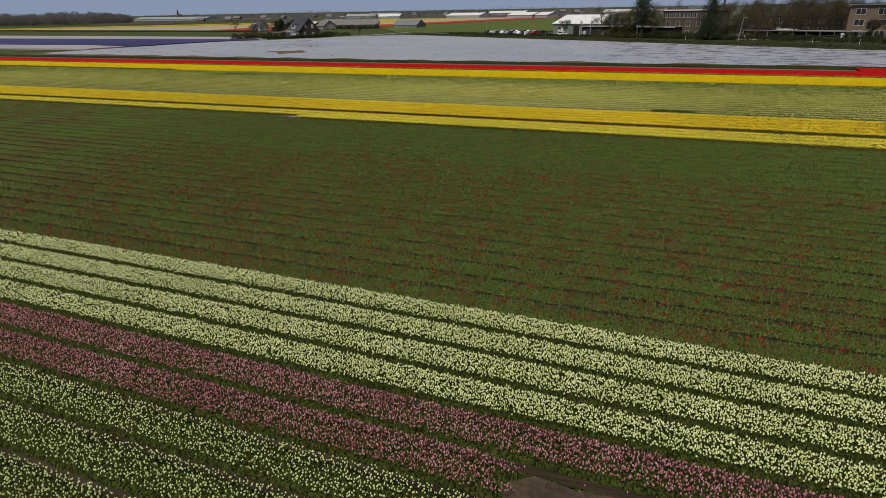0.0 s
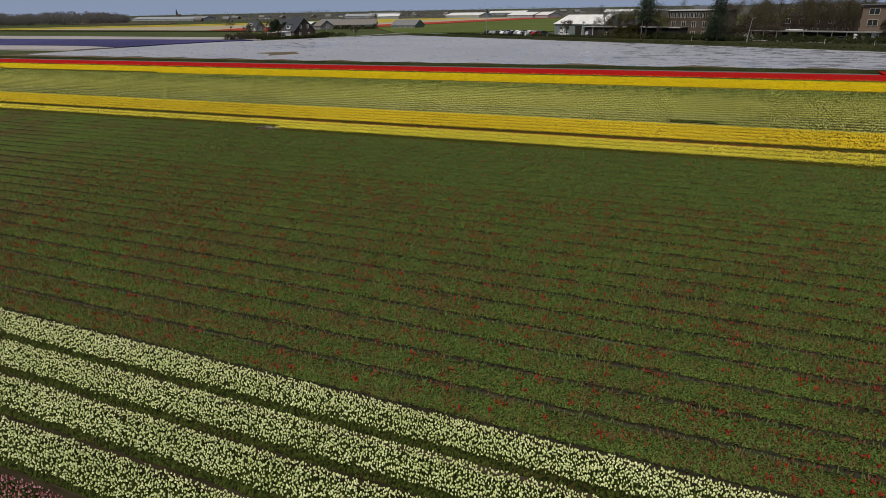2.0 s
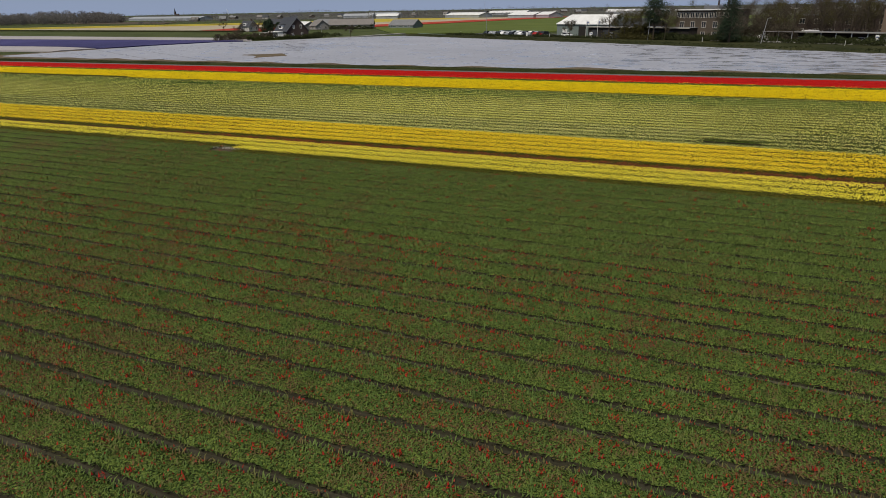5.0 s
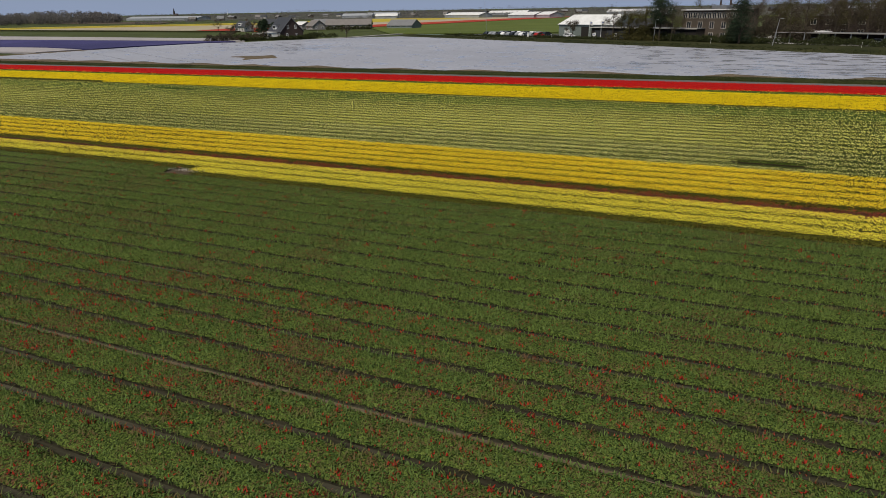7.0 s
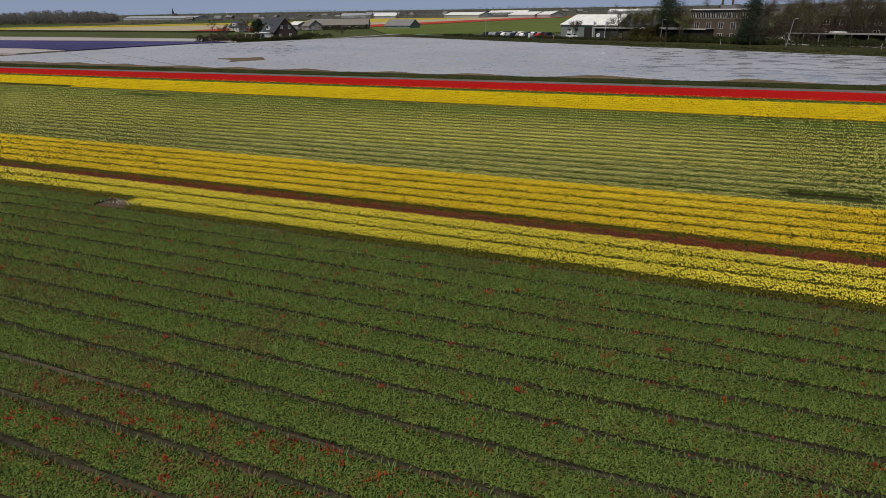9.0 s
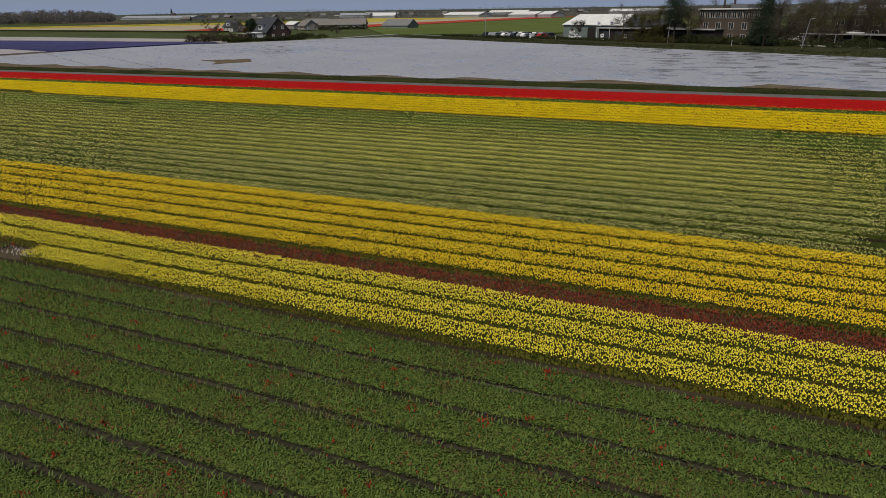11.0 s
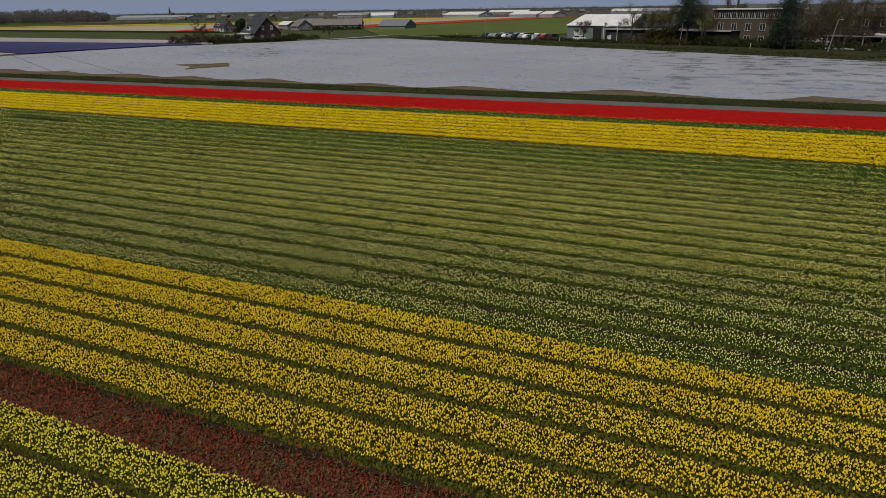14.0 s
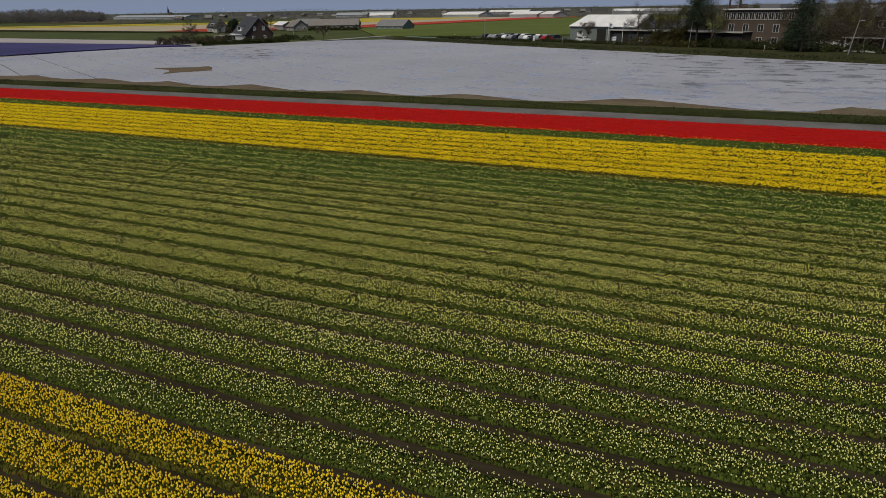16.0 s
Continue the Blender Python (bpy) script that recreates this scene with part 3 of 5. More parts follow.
def fleece(name, low, high):
    """Thin pale film over soil: dull where dry, mirror smooth in long shallow puddles where rain lies on it."""
    m = material(name, low, high, 0.5, 0.03, 1.3, 0.2, spec=0.3, lift=0.03)
    n, l = m.node_tree.nodes, m.node_tree.links
    tc = n.new("ShaderNodeTexCoord")
    mp = n.new("ShaderNodeMapping")
    mp.inputs["Scale"].default_value = (0.20, 0.32, 1)
    l.new(tc.outputs["Object"], mp.inputs["Vector"])
    pool = n.new("ShaderNodeTexNoise")
    pool.inputs["Scale"].default_value, pool.inputs["Detail"].default_value = 1.0, 2
    l.new(mp.outputs[0], pool.inputs["Vector"])
    # more rain lies on the low eastern side
    where = n.new("ShaderNodeSeparateXYZ")
    l.new(tc.outputs["Object"], where.inputs[0])
    low_side = n.new("ShaderNodeMapRange")
    low_side.inputs["From Min"].default_value, low_side.inputs["From Max"].default_value, low_side.inputs["To Max"].default_value = -70, 10, 0.12
    l.new(where.outputs["X"], low_side.inputs["Value"])
    depth = n.new("ShaderNodeMath")
    l.new(pool.outputs["Fac"], depth.inputs[0])
    l.new(low_side.outputs[0], depth.inputs[1])
    # and in a hollow before the brick house
    away = n.new("ShaderNodeVectorMath")
    away.operation = "DISTANCE"
    away.inputs[1].default_value = (-130, 194, 0)
    l.new(tc.outputs["Object"], away.inputs[0])
    hollow = n.new("ShaderNodeMapRange")
    hollow.inputs["From Min"].default_value, hollow.inputs["From Max"].default_value = 34, 8
    hollow.inputs["To Max"].default_value = 0.10
    l.new(away.outputs["Value"], hollow.inputs["Value"])
    deeper = n.new("ShaderNodeMath")
    l.new(depth.outputs[0], deeper.inputs[0])
    l.new(hollow.outputs[0], deeper.inputs[1])
    depth = deeper
    wet = n.new("ShaderNodeMapRange")
    wet.inputs["From Min"].default_value, wet.inputs["From Max"].default_value = 0.59, 0.68
    wet.inputs["To Min"].default_value, wet.inputs["To Max"].default_value = 0.5, 0.12
    l.new(depth.outputs[0], wet.inputs["Value"])
    l.new(wet.outputs[0], n["Principled BSDF"].inputs["Roughness"])
    gloss = n.new("ShaderNodeMapRange")
    gloss.inputs["From Min"].default_value, gloss.inputs["From Max"].default_value = 0.59, 0.68
    gloss.inputs["To Min"].default_value, gloss.inputs["To Max"].default_value = 0.3, 0.5
    l.new(depth.outputs[0], gloss.inputs["Value"])
    l.new(gloss.outputs[0], n["Principled BSDF"].inputs["Specular IOR Level"])
    return m


M["cover"] = fleece("cover", (0.245, 0.255, 0.295), (0.345, 0.355, 0.400))
M["far_cover"] = material("far_cover", (0.26, 0.245, 0.25), (0.36, 0.34, 0.345), 0.6, 0.03, 1.3, 0.2, lift=0.03)
NEAR_TENTS = [(-114, 9, 3.0), (-99, 7, 4.2), (-83, 8, 4.4), (-64.4, 8, 3.4), (-49.4, 8, 3.8), (-29, 12, 5.4), (-5.4, 9, 6.4), (14, 9, 5.5), (33, 9, 5.0), (-132, 8, 3.0), (-148, 8, 3.0), (-165, 8, 2.0)]


def near_edge(x):
    base = 132.5 + 0.046 * max(0, -60 - x)
    e = base
    for c, w, h in NEAR_TENTS:
        t = (x - c) / (w if x > c else w * 0.62)
        e = max(e, base + h * (1 - abs(t)))
    return e


def left_edge(y):
    pts = [(130, -195), (190, -190), (214, -182), (219, -173), (237, -163), (260, -145), (275, -120)]
    for (ya, xa), (yb, xb) in zip(pts, pts[1:]):
        if ya <= y <= yb:
            return xa + (xb - xa) * (y - ya) / (yb - ya)
    return -195 if y < 130 else -116


def inside(x, y):
    return y > near_edge(x) and x > left_edge(y) and x < 74


def cover_sheet(m0, m1):
    """One long strip of fleece between two lines beside the road, cut by the field's edges."""
    rows = []
    for m in np.linspace(m0, m1, 9):
        qs = [q for q in np.arange(-70, 260, 0.5) if inside(*by_road(q, m))]
        rows.append((m, qs[0], qs[-1]) if len(qs) > 4 else None)
    rows = [r for r in rows if r]
    if len(rows) < 2:
        return None
    bm = bmesh.new()
    n = 70
    grid = []
    for m, a, b in rows:
        line = []
        for q in np.linspace(a, b, n):
            x, y = by_road(q, m)
            edge = min(q - a, b - q) < 0.01
            z = 0.045 if edge else 0.09 + 0.05 * noise.noise(Vector((x * 0.12, y * 0.5, 3))) + 0.025 * noise.noise(Vector((x * 0.5, y * 1.2, 9)))
            line.append(bm.verts.new((x, y, z)))
        grid.append(line)
    for r0, r1 in zip(grid, grid[1:]):
        for i in range(n - 1):
            bm.faces.new((r0[i], r0[i + 1], r1[i + 1], r1[i]))
    for f in bm.faces:
        f.smooth = True
    bmesh.ops.recalc_face_normals(bm, faces=bm.faces)
    if bm.faces[0].normal.z < 0:
        bmesh.ops.reverse_faces(bm, faces=bm.faces)
    return bm


cover = tagged(new("field_cover"), "whitish fleece sheets spread over a bulb field", "field cover")
m = -153.0
while m < -0.5:
    gap = 0.16 if -124 < m < -100 else 0.05
    sheet = cover_sheet(m + gap, min(m + 9.0, -0.3))
    if sheet:
        part("sheet", sheet, M["cover"], cover)
    m += 9.0

hole = bmesh.new()
ring = [(x - 2.0, y + 1.3) for x, y in ((-118.2, 152.6), (-115.6, 154.4), (-112.0, 156.0), (-110.8, 158.9), (-108.6, 157.2), (-106.6, 154.6), (-104.6, 152.6), (-106.0, 150.3), (-107.8, 147.6), (-108.6, 145.2), (-110.0, 148.0), (-113.8, 151.6))]
top = [hole.verts.new((x, y, 0.23)) for x, y in ring]
low = [hole.verts.new((-112 + (x + 112) * 1.06, 153 + (y - 153) * 1.06, 0.02)) for x, y in ring]
hole.faces.new(top)
for i in range(len(ring)):
    hole.faces.new((low[i], low[(i + 1) % len(ring)], top[(i + 1) % len(ring)], top[i]))
bmesh.ops.recalc_face_normals(hole, faces=hole.faces)
tagged(part("soil_heap", hole, M["sandy"]), "sandy soil where the field cover is pulled open", "soil heap")

# fields to the west and behind
slab("violet_field", [(-193, 174), (-191.5, 190), (-184, 213), (-177, 223), (-480, 231), (-480, 181), (-220, 180)], -0.2, 0.30, M["violet"], label="field of violet blue hyacinths in bloom", category="flower field")
slab("fleece_field", [(-176, 227), (-196, 243), (-330, 258), (-540, 275), (-540, 234)], -0.2, 0.30, M["far_cover"], label="pale fleece strip beyond the hyacinths", category="field cover")
slab("fleece_strip", [(-197, 158), (-195, 172), (-220, 178), (-480, 178), (-480, 160)], -0.2, 0.28, M["far_cover"], label="narrow strip of pale fleece", category="field cover")
M["meadow"] = material("meadow", (0.060, 0.084, 0.016), (0.100, 0.124, 0.030), 0.9, 0.03, 1.2, 0.5, lift=0.08)
M["village"] = material("village", (0.052, 0.056, 0.042), (0.092, 0.092, 0.074), 0.95, 0.012, 0.3, 0.5, lift=0.1)
M["ploughed"] = material("ploughed", (0.060, 0.046, 0.034), (0.105, 0.085, 0.062), 0.95, 0.03, 1.2, 0.5, lift=0.08)
slab("ditch_bank", [(-262, 325), (-262, 331), (-303, 333), (-520, 367), (-760, 402), (-760, 390), (-520, 358), (-300, 327)], -0.2, 0.45, M["verge"], label="dark rushes along a ditch", category="bank")
slab("red_band", [(-250, 334), (-303.5, 335.5), (-311, 376), (-250, 382)], -0.2, 0.3, M["far_red"], label="distant band of red tulips", category="flower field")
slab("cream_band", [(-305, 336.5), (-516, 370), (-524, 378), (-389, 466), (-300, 470), (-312.5, 377)], -0.2, 0.3, M["far_white"], label="distant band of cream tulips", category="flower field")
slab("yellow_strip", [(-525, 379), (-570, 385), (-416, 491), (-300, 497), (-300, 472), (-390, 468)], -0.2, 0.3, M["far_yellow"], label="distant strip of yellow tulips", category="flower field")
slab("yellow_band", [(-590, 390), (-640, 400), (-444, 548), (-300, 554), (-300, 520), (-428, 516)], -0.2, 0.3, M["far_yellow"], label="distant band of yellow tulips", category="flower field")
slab("village_land", [(-3000, 1000), (-1240, 900), (-700, 800), (-420, 735), (-150, 722), (300, 640), (900, 500), (2600, 900), (1400, 2400), (-1500, 2400)], -0.2, 0.05, M["village"], label="grey green land of gardens and yards before the horizon", category="ground")
slab("ploughed_field", [(-1200, 790), (-707, 582), (-560, 560), (-620, 640), (-1200, 840)], -0.2, 0.2, M["ploughed"], label="bare brown ploughed field", category="field")
slab("orange_band", [(-216, 392), (-252, 398), (-188, 715), (-152, 715)], -0.2, 0.3, M["far_red"], label="distant band of orange red tulips", category="flower field")
slab("pale_band", [(-253.5, 398.5), (-312, 408), (-247, 716), (-190, 716)], -0.2, 0.27, M["far_white"], label="distant pale tulip band", category="flower field")
slab("gold_band", [(-313.5, 408.5), (-420, 426), (-395, 720), (-249, 717)], -0.2, 0.25, M["far_yellow"], label="distant broad band of yellow tulips", category="flower field")
slab("meadow", [(-150, 296), (-214, 391), (-150, 715), (40, 690), (-6, 470), (-30, 350), (-90, 300)], -0.2, 0.12, M["meadow"], label="bright green grass field behind the road", category="meadow")

# the road along the covered field
M["asphalt"] = material("asphalt", (0.045, 0.045, 0.047), (0.085, 0.085, 0.085), 0.9, 0.1, 5, 0.3)
M["paving"] = material("paving", (0.20, 0.20, 0.19), (0.34, 0.33, 0.31), 0.9, 0.1, 4, 0.3)
M["green_path"] = material("green_path", (0.10, 0.15, 0.13), (0.16, 0.22, 0.19), 0.9, 0.1, 4, 0.3)
verge_bm = bmesh.new()
prism(verge_bm, [(0.1, -0.3), (0.3, 0.10), (2.0, 0.35), (7.8, 0.62), (9.6, 0.02), (9.7, -0.3)], "x", -8, 260)
verge = tagged(part("verge", verge_bm, M["verge"]), "rough grass verge between field and road", "verge", kind="structure")
verge.matrix_basis = Matrix.Translation(ROAD0) @ pose(0, 0, 0, 0, 0, ROAD_TURN)
road_slab("road", -20, 260, 9.8, 14.4, -0.3, 0.03, M["asphalt"], "narrow asphalt road", "road")
road_slab("back_verge", 44, 260, 14.6, 27.5, -0.3, 0.12, M["verge"], "grass strip behind the road", "verge")
road_slab("cycle_path", -20, 44, 18.4, 20.6, -0.3, 0.05, M["green_path"], "pale green path beside the road", "path")
road_slab("parking", 6, 50, 22, 46, -0.3, 0.04, M["asphalt"], "asphalt car park", "car park")
road_slab("yard", 88, 260, 28, 70, -0.3, 0.05, M["paving"], "paved yard behind the hedge", "yard")
slab("lane", [(-159.5, 239), (-156.8, 238.6), (-149.2, 262), (-142.2, 302), (-145.4, 302.5), (-152.4, 263)], -0.3, 0.06, M["paving"], label="pale concrete lane beside the house", category="lane")


# ---------------------------------------------------------------- building kit
def plain(name, c, rough=0.6, **k):
    return material(name, tuple(0.86 * v for v in c), tuple(min(1, 1.1 * v) for v in c), rough, k.pop("big", 0.4), k.pop("small", 6), k.pop("bump", 0.15), **k)


M.update({
    "brick": plain("brick_wall", (0.095, 0.060, 0.046), 0.9, small=9, bump=0.4),
    "brown_brick": plain("brown_brick", (0.090, 0.073, 0.058), 0.9, small=9, bump=0.4),
    "dark_brick": plain("dark_brick", (0.062, 0.047, 0.042), 0.9, small=9, bump=0.4),
    "roof_dark": plain("dark_roof_tiles", (0.050, 0.054, 0.062), 0.55, stretch=(1, 1, 4), small=5, bump=0.5),
    "roof_brown": plain("weathered_brown_roof", (0.165, 0.155, 0.148), 0.75, small=4),
    "roof_grey": plain("grey_roof", (0.16, 0.165, 0.172), 0.7, small=4),
    "roof_pale": plain("pale_metal_roof", (0.62, 0.63, 0.63), 0.45, small=3),
    "tan_brick": plain("tan_brick", (0.16, 0.122, 0.092), 0.9, small=9, bump=0.4),
    "plaster_grey": plain("grey_plaster", (0.24, 0.23, 0.215), 0.85),
    "plaster_white": plain("white_plaster", (0.46, 0.44, 0.40), 0.8),
    "glasshouse": plain("glasshouse_panes", (0.30, 0.32, 0.34), 0.4, small=0.6),
    "cladding": plain("grey_green_cladding", (0.17, 0.20, 0.19), 0.6, stretch=(6, 1, 0.2)),
    "dark_wood": plain("dark_stained_boards", (0.030, 0.027, 0.025), 0.8, stretch=(8, 1, 0.4)),
    "paint": plain("white_paint", (0.72, 0.72, 0.70), 0.45, bump=0.05),
    "steel": plain("galvanised_steel", (0.40, 0.41, 0.42), 0.45, metal=0.6, bump=0.05),
    "bark": plain("bark", (0.075, 0.060, 0.046), 0.95, small=14, bump=0.8),
    "tyre": plain("tyre_rubber", (0.02, 0.02, 0.02), 0.9),
    "car_white": plain("white_car_paint", (0.70, 0.71, 0.72), 0.25, bump=0),
    "car_silver": plain("silver_car_paint", (0.38, 0.40, 0.42), 0.25, metal=0.4, bump=0),
    "car_dark": plain("dark_car_paint", (0.03, 0.035, 0.045), 0.25, bump=0),
    "car_red": plain("red_car_paint", (0.30, 0.03, 0.03), 0.25, bump=0),
    "blue_sign": plain("blue_cloth", (0.16, 0.20, 0.38), 0.7),
    "twig": material("twig", (0.056, 0.047, 0.034), (0.118, 0.097, 0.068), 0.9, 0.4, 4, 0, island=0.5, thin=0.45),
    "bud": material("budding_leaf", (0.052, 0.048, 0.018), (0.115, 0.105, 0.036), 0.8, 0.4, 4, 0, island=0.5, thin=0.45),
    "needle": material("needle", (0.014, 0.026, 0.015), (0.040, 0.062, 0.033), 0.8, 0.4, 4, 0, island=0.5),
    "hedge_leaf": material("hedge_leaf", (0.028, 0.037, 0.015), (0.074, 0.084, 0.032), 0.8, 0.4, 4, 0, island=0.5, thin=0.45),
    # paler than the near twigs: distance haze is put into this base colour
    "hazed_twig": material("hazed_twig", (0.150, 0.143, 0.134), (0.205, 0.195, 0.180), 0.9, 0.02, 0.4, 0, island=0.2, thin=0.5),
})
glass = bpy.data.materials.new("window_glass")
glass.use_nodes = True
gb = glass.node_tree.nodes["Principled BSDF"]
gb.inputs["Base Color"].default_value = (0.02, 0.025, 0.03, 1)
gb.inputs["Roughness"].default_value = 0.06
gb.inputs["Specular IOR Level"].default_value = 0.6
M["glass"] = glass


def window(parent, u, z, w, h, y, side="front", bars=1, frame_mat="paint"):
    """A window with its frame, bars and pane, set on the wall at y (front: facing -y; end: facing +x)."""
    def place(bm, u0, u1, z0, z1, a, b):
        if side == "front":
            box(bm, u0, u1, y - b, y - a, z0, z1)
        else:
            box(bm, y + a, y + b, u0, u1, z0, z1)
    f = bmesh.new()
    t = 0.09
    place(f, u - w / 2, u + w / 2, z, z + t, 0.0, 0.10)
    place(f, u - w / 2, u + w / 2, z + h - t, z + h, 0.0, 0.10)
    place(f, u - w / 2, u - w / 2 + t, z + t, z + h - t, 0.0, 0.09)
    place(f, u + w / 2 - t, u + w / 2, z + t, z + h - t, 0.0, 0.09)
    for i in range(1, bars + 1):
        c = u - w / 2 + w * i / (bars + 1)
        place(f, c - 0.04, c + 0.04, z + t, z + h - t, 0.0, 0.08)
    win = part("window", f, M[frame_mat], parent)
    g = bmesh.new()
    place(g, u - w / 2 + t, u + w / 2 - t, z + t, z + h - t, 0.005, 0.04)
    part("pane", g, M["glass"], win)
    return win


def gable_house(label, L, D, eave, ridge, wall, roof, category="house", over=0.35, trim=True, hip=0.0, edge="plaster_grey"):
    """A house with its ridge along x, centred on its base: walls with gables, two roof slopes with thickness, verge boards."""
    ob = tagged(new("house" if category == "house" else category.replace(" ", "_")), label, category)
    w = bmesh.new()
    prism(w, [(-D / 2, 0), (D / 2, 0), (D / 2, eave), (0, ridge - 0.12), (-D / 2, eave)], "x", -L / 2, L / 2)
    part("wall", w, M[wall], ob)
    k = (ridge - eave) / (D / 2)
    for sgn in (-1, 1):
        r = bmesh.new()
        e = D / 2 + over
        out = [(0, ridge), (sgn * e, ridge - k * e), (sgn * e, ridge - k * e + 0.16), (0, ridge + 0.18)]
        prism(r, out, "x", -L / 2 - over, L / 2 + over)
        if hip:
            for v in r.verts:
                if v.co.z > ridge - 0.05:
                    v.co.x -= math.copysign(hip, v.co.x)
        part("roof", r, M[roof], ob)
        if trim:
            for xx in (-L / 2 - over - 0.06, L / 2 + over):
                t = bmesh.new()
                prism(t, [(0, ridge - 0.1), (sgn * e, ridge - k * e - 0.1), (sgn * e, ridge - k * e + 0.2), (0, ridge + 0.22)], "x", xx, xx + 0.06)
                part("verge_board", t, M[edge], ob)
    return ob


def chimney(parent, x, y, z0, z1):
    c = bmesh.new()
    box(c, x - 0.35, x + 0.35, y - 0.35, y + 0.35, z0, z1, 0.03)
    box(c, x - 0.42, x + 0.42, y - 0.42, y + 0.42, z1 - 0.15, z1 - 0.02)
    part("chimney", c, M["brick"], parent)


def put(ob, x, y, turn=ROAD_TURN, z=0.0):
    ob.matrix_basis = pose(x, y, z, 0, 0, turn)
    return ob


# ---- the brick house at the corner of the covered field
home = gable_house("dark brick house with steep dark tiled roof", 11.5, 9.8, 3.0, 8.0, "dark_brick", "roof_dark", edge="roof_grey")
for u, z in ((-2.2, 0.8), (1.9, 0.8)):
    window(home, u, z, 0.9, 1.4, 5.75, "end")
for u, z in ((-1.6, 3.9), (1.6, 3.9)):
    window(home, u, z, 0.85, 1.4, 5.75, "end")
bay = part("bay", boxed(-5.6, 2.8, -7.4, -4.9, 0.0, 2.6, 0.03), M["paint"], home, "white glazed garden room")
for i in range(6):
    g = bmesh.new()
    box(g, -5.3 + i * 1.35, -4.15 + i * 1.35, -7.46, -7.41, 0.7, 2.2)
    part("pane", g, M["glass"], bay)
part("bay_roof", boxed(-5.8, 3.0, -7.7, -4.95, 2.6, 2.8, 0.04), M["paint"], home, "flat white roof edge")
window(home, 4.3, 0.8, 1.5, 1.5, -4.9, "front")
dormer = part("dormer", boxed(-2.4, 0.6, -4.4, -1.6, 3.7, 5.3, 0.03), M["paint"], home, "white dormer")
g = boxed(-2.0, 0.2, -4.46, -4.41, 4.1, 5.0)
part("pane", g, M["glass"], dormer)
part("dormer_roof", boxed(-2.7, 0.9, -4.7, -1.4, 5.3, 5.5, 0.03), M["roof_dark"], home)
put(home, -172.5, 248.5)
shelter = tagged(new("carport"), "low carport with a flat pale grey roof", "carport")
part("roof", boxed(-3.4, 3.4, -2.4, 2.4, 2.2, 2.4, 0.03), M["plaster_grey"], shelter)
for x in (-3.2, 3.2):
    for y in (-2.2, 2.2):
        part("post", boxed(x - 0.08, x + 0.08, y - 0.08, y + 0.08, 0, 2.2), M["paint"], shelter)
part("back_wall", boxed(-3.1, 3.1, 2.0, 2.1, 0, 2.19), M["dark_wood"], shelter)
put(shelter, -181.0, 243.5)

white_house = gable_house("white walled house with dark mansard roof", 7.6, 7.0, 2.7, 5.6, "plaster_white", "roof_dark")
for u in (-2.8, -1.5, -0.2, 2.2):
    window(white_house, u, 0.5, 0.9, 1.9, -3.5, "front")
wd = part("dormer", boxed(-1.2, 1.2, -3.3, -1.3, 3.1, 4.4, 0.03), M["paint"], white_house)
part("pane", boxed(-0.8, 0.8, -3.35, -3.31, 3.4, 4.2), M["glass"], wd)
chimney(white_house, 2.6, 0, 5.0, 6.5)
for u in (-1.8, 1.8):
    window(white_house, u, 0.8, 1.1, 1.4, 3.8, "end")
put(white_house, -262, 332, -10)

bungalow = gable_house("low bungalow with brown roof and beige walls", 9, 8.5, 2.2, 5.2, "plaster_grey", "roof_brown")
for u in (-2, 2):
    window(bungalow, u, 0.7, 1.2, 1.3, 4.5, "end")
for u in (-2.6, 1.8):
    window(bungalow, u, 0.6, 1.6, 1.5, -4.25, "front")
put(bungalow, -229, 355, -30)
lean_to = gable_house("pale roofed shed behind the bungalow", 12, 7, 2.6, 4.2, "plaster_grey", "roof_pale", "shed")
put(lean_to, -247, 368)
for i, (x, y, L, D, e, r, w_, rf, turn) in enumerate(((-219, 376, 27, 12, 2.2, 5.2, "plaster_grey", "roof_brown", 24), (-183, 378, 17, 11, 1.6, 4.6, "cladding", "roof_grey", -6), (-244, 388, 14, 10, 2.8, 5.2, "brick", "roof_grey", 5), (-286, 392, 12, 9, 2.8, 5.6, "brick", "roof_dark", 0))):
    b = gable_house("long low farm building with a grey roof", L, D, e, r, w_, rf, "farm building", trim=False)
    for u in np.arange(-L / 2 + 2, L / 2 - 1, 4):
        window(b, u, 0.8, 1.2, 0.9, -D / 2, "front", 0)
    put(b, x, y, turn)

# ---- the white roofed barn with its sheds
barn = gable_house("large barn with a white metal roof", 25, 14, 4.2, 7.3, "cladding", "roof_pale", "barn", trim=False, hip=1.6)
part("door", boxed(-1.6, 1.8, -7.07, -7.005, 0.0, 3.4), M["dark_wood"], barn, "dark sliding door")
part("sign_board", boxed(-9.6, -7.2, -7.09, -7.01, 1.2, 2.3, 0.02), M["paint"], barn, "white lettered board")
put(barn, *by_road(60.6, 43))
dark_shed = tagged(new("shed"), "long dark low shed with pale roof edge", "shed")
part("wall", boxed(-20, 20, -4, 4, 0, 3.5), M["dark_wood"], dark_shed)
part("roof", boxed(-20.3, 20.3, -4.4, 4.3, 3.5, 3.62, 0.02), M["roof_grey"], dark_shed)
part("fascia", boxed(-20.3, 20.3, -4.5, -4.41, 3.36, 3.64), M["plaster_white"], dark_shed, "pale roof edge")
for u in range(-17, 18, 5):
    part("door", boxed(u - 1.4, u + 1.4, -4.05, -4.003, 0, 2.6), M["roof_dark"], dark_shed)
put(dark_shed, *by_road(89, 33.5))
dark_barn = gable_house("dark roofed barn behind the shed", 11, 15, 3.8, 6.0, "dark_wood", "roof_dark", "barn", trim=False)
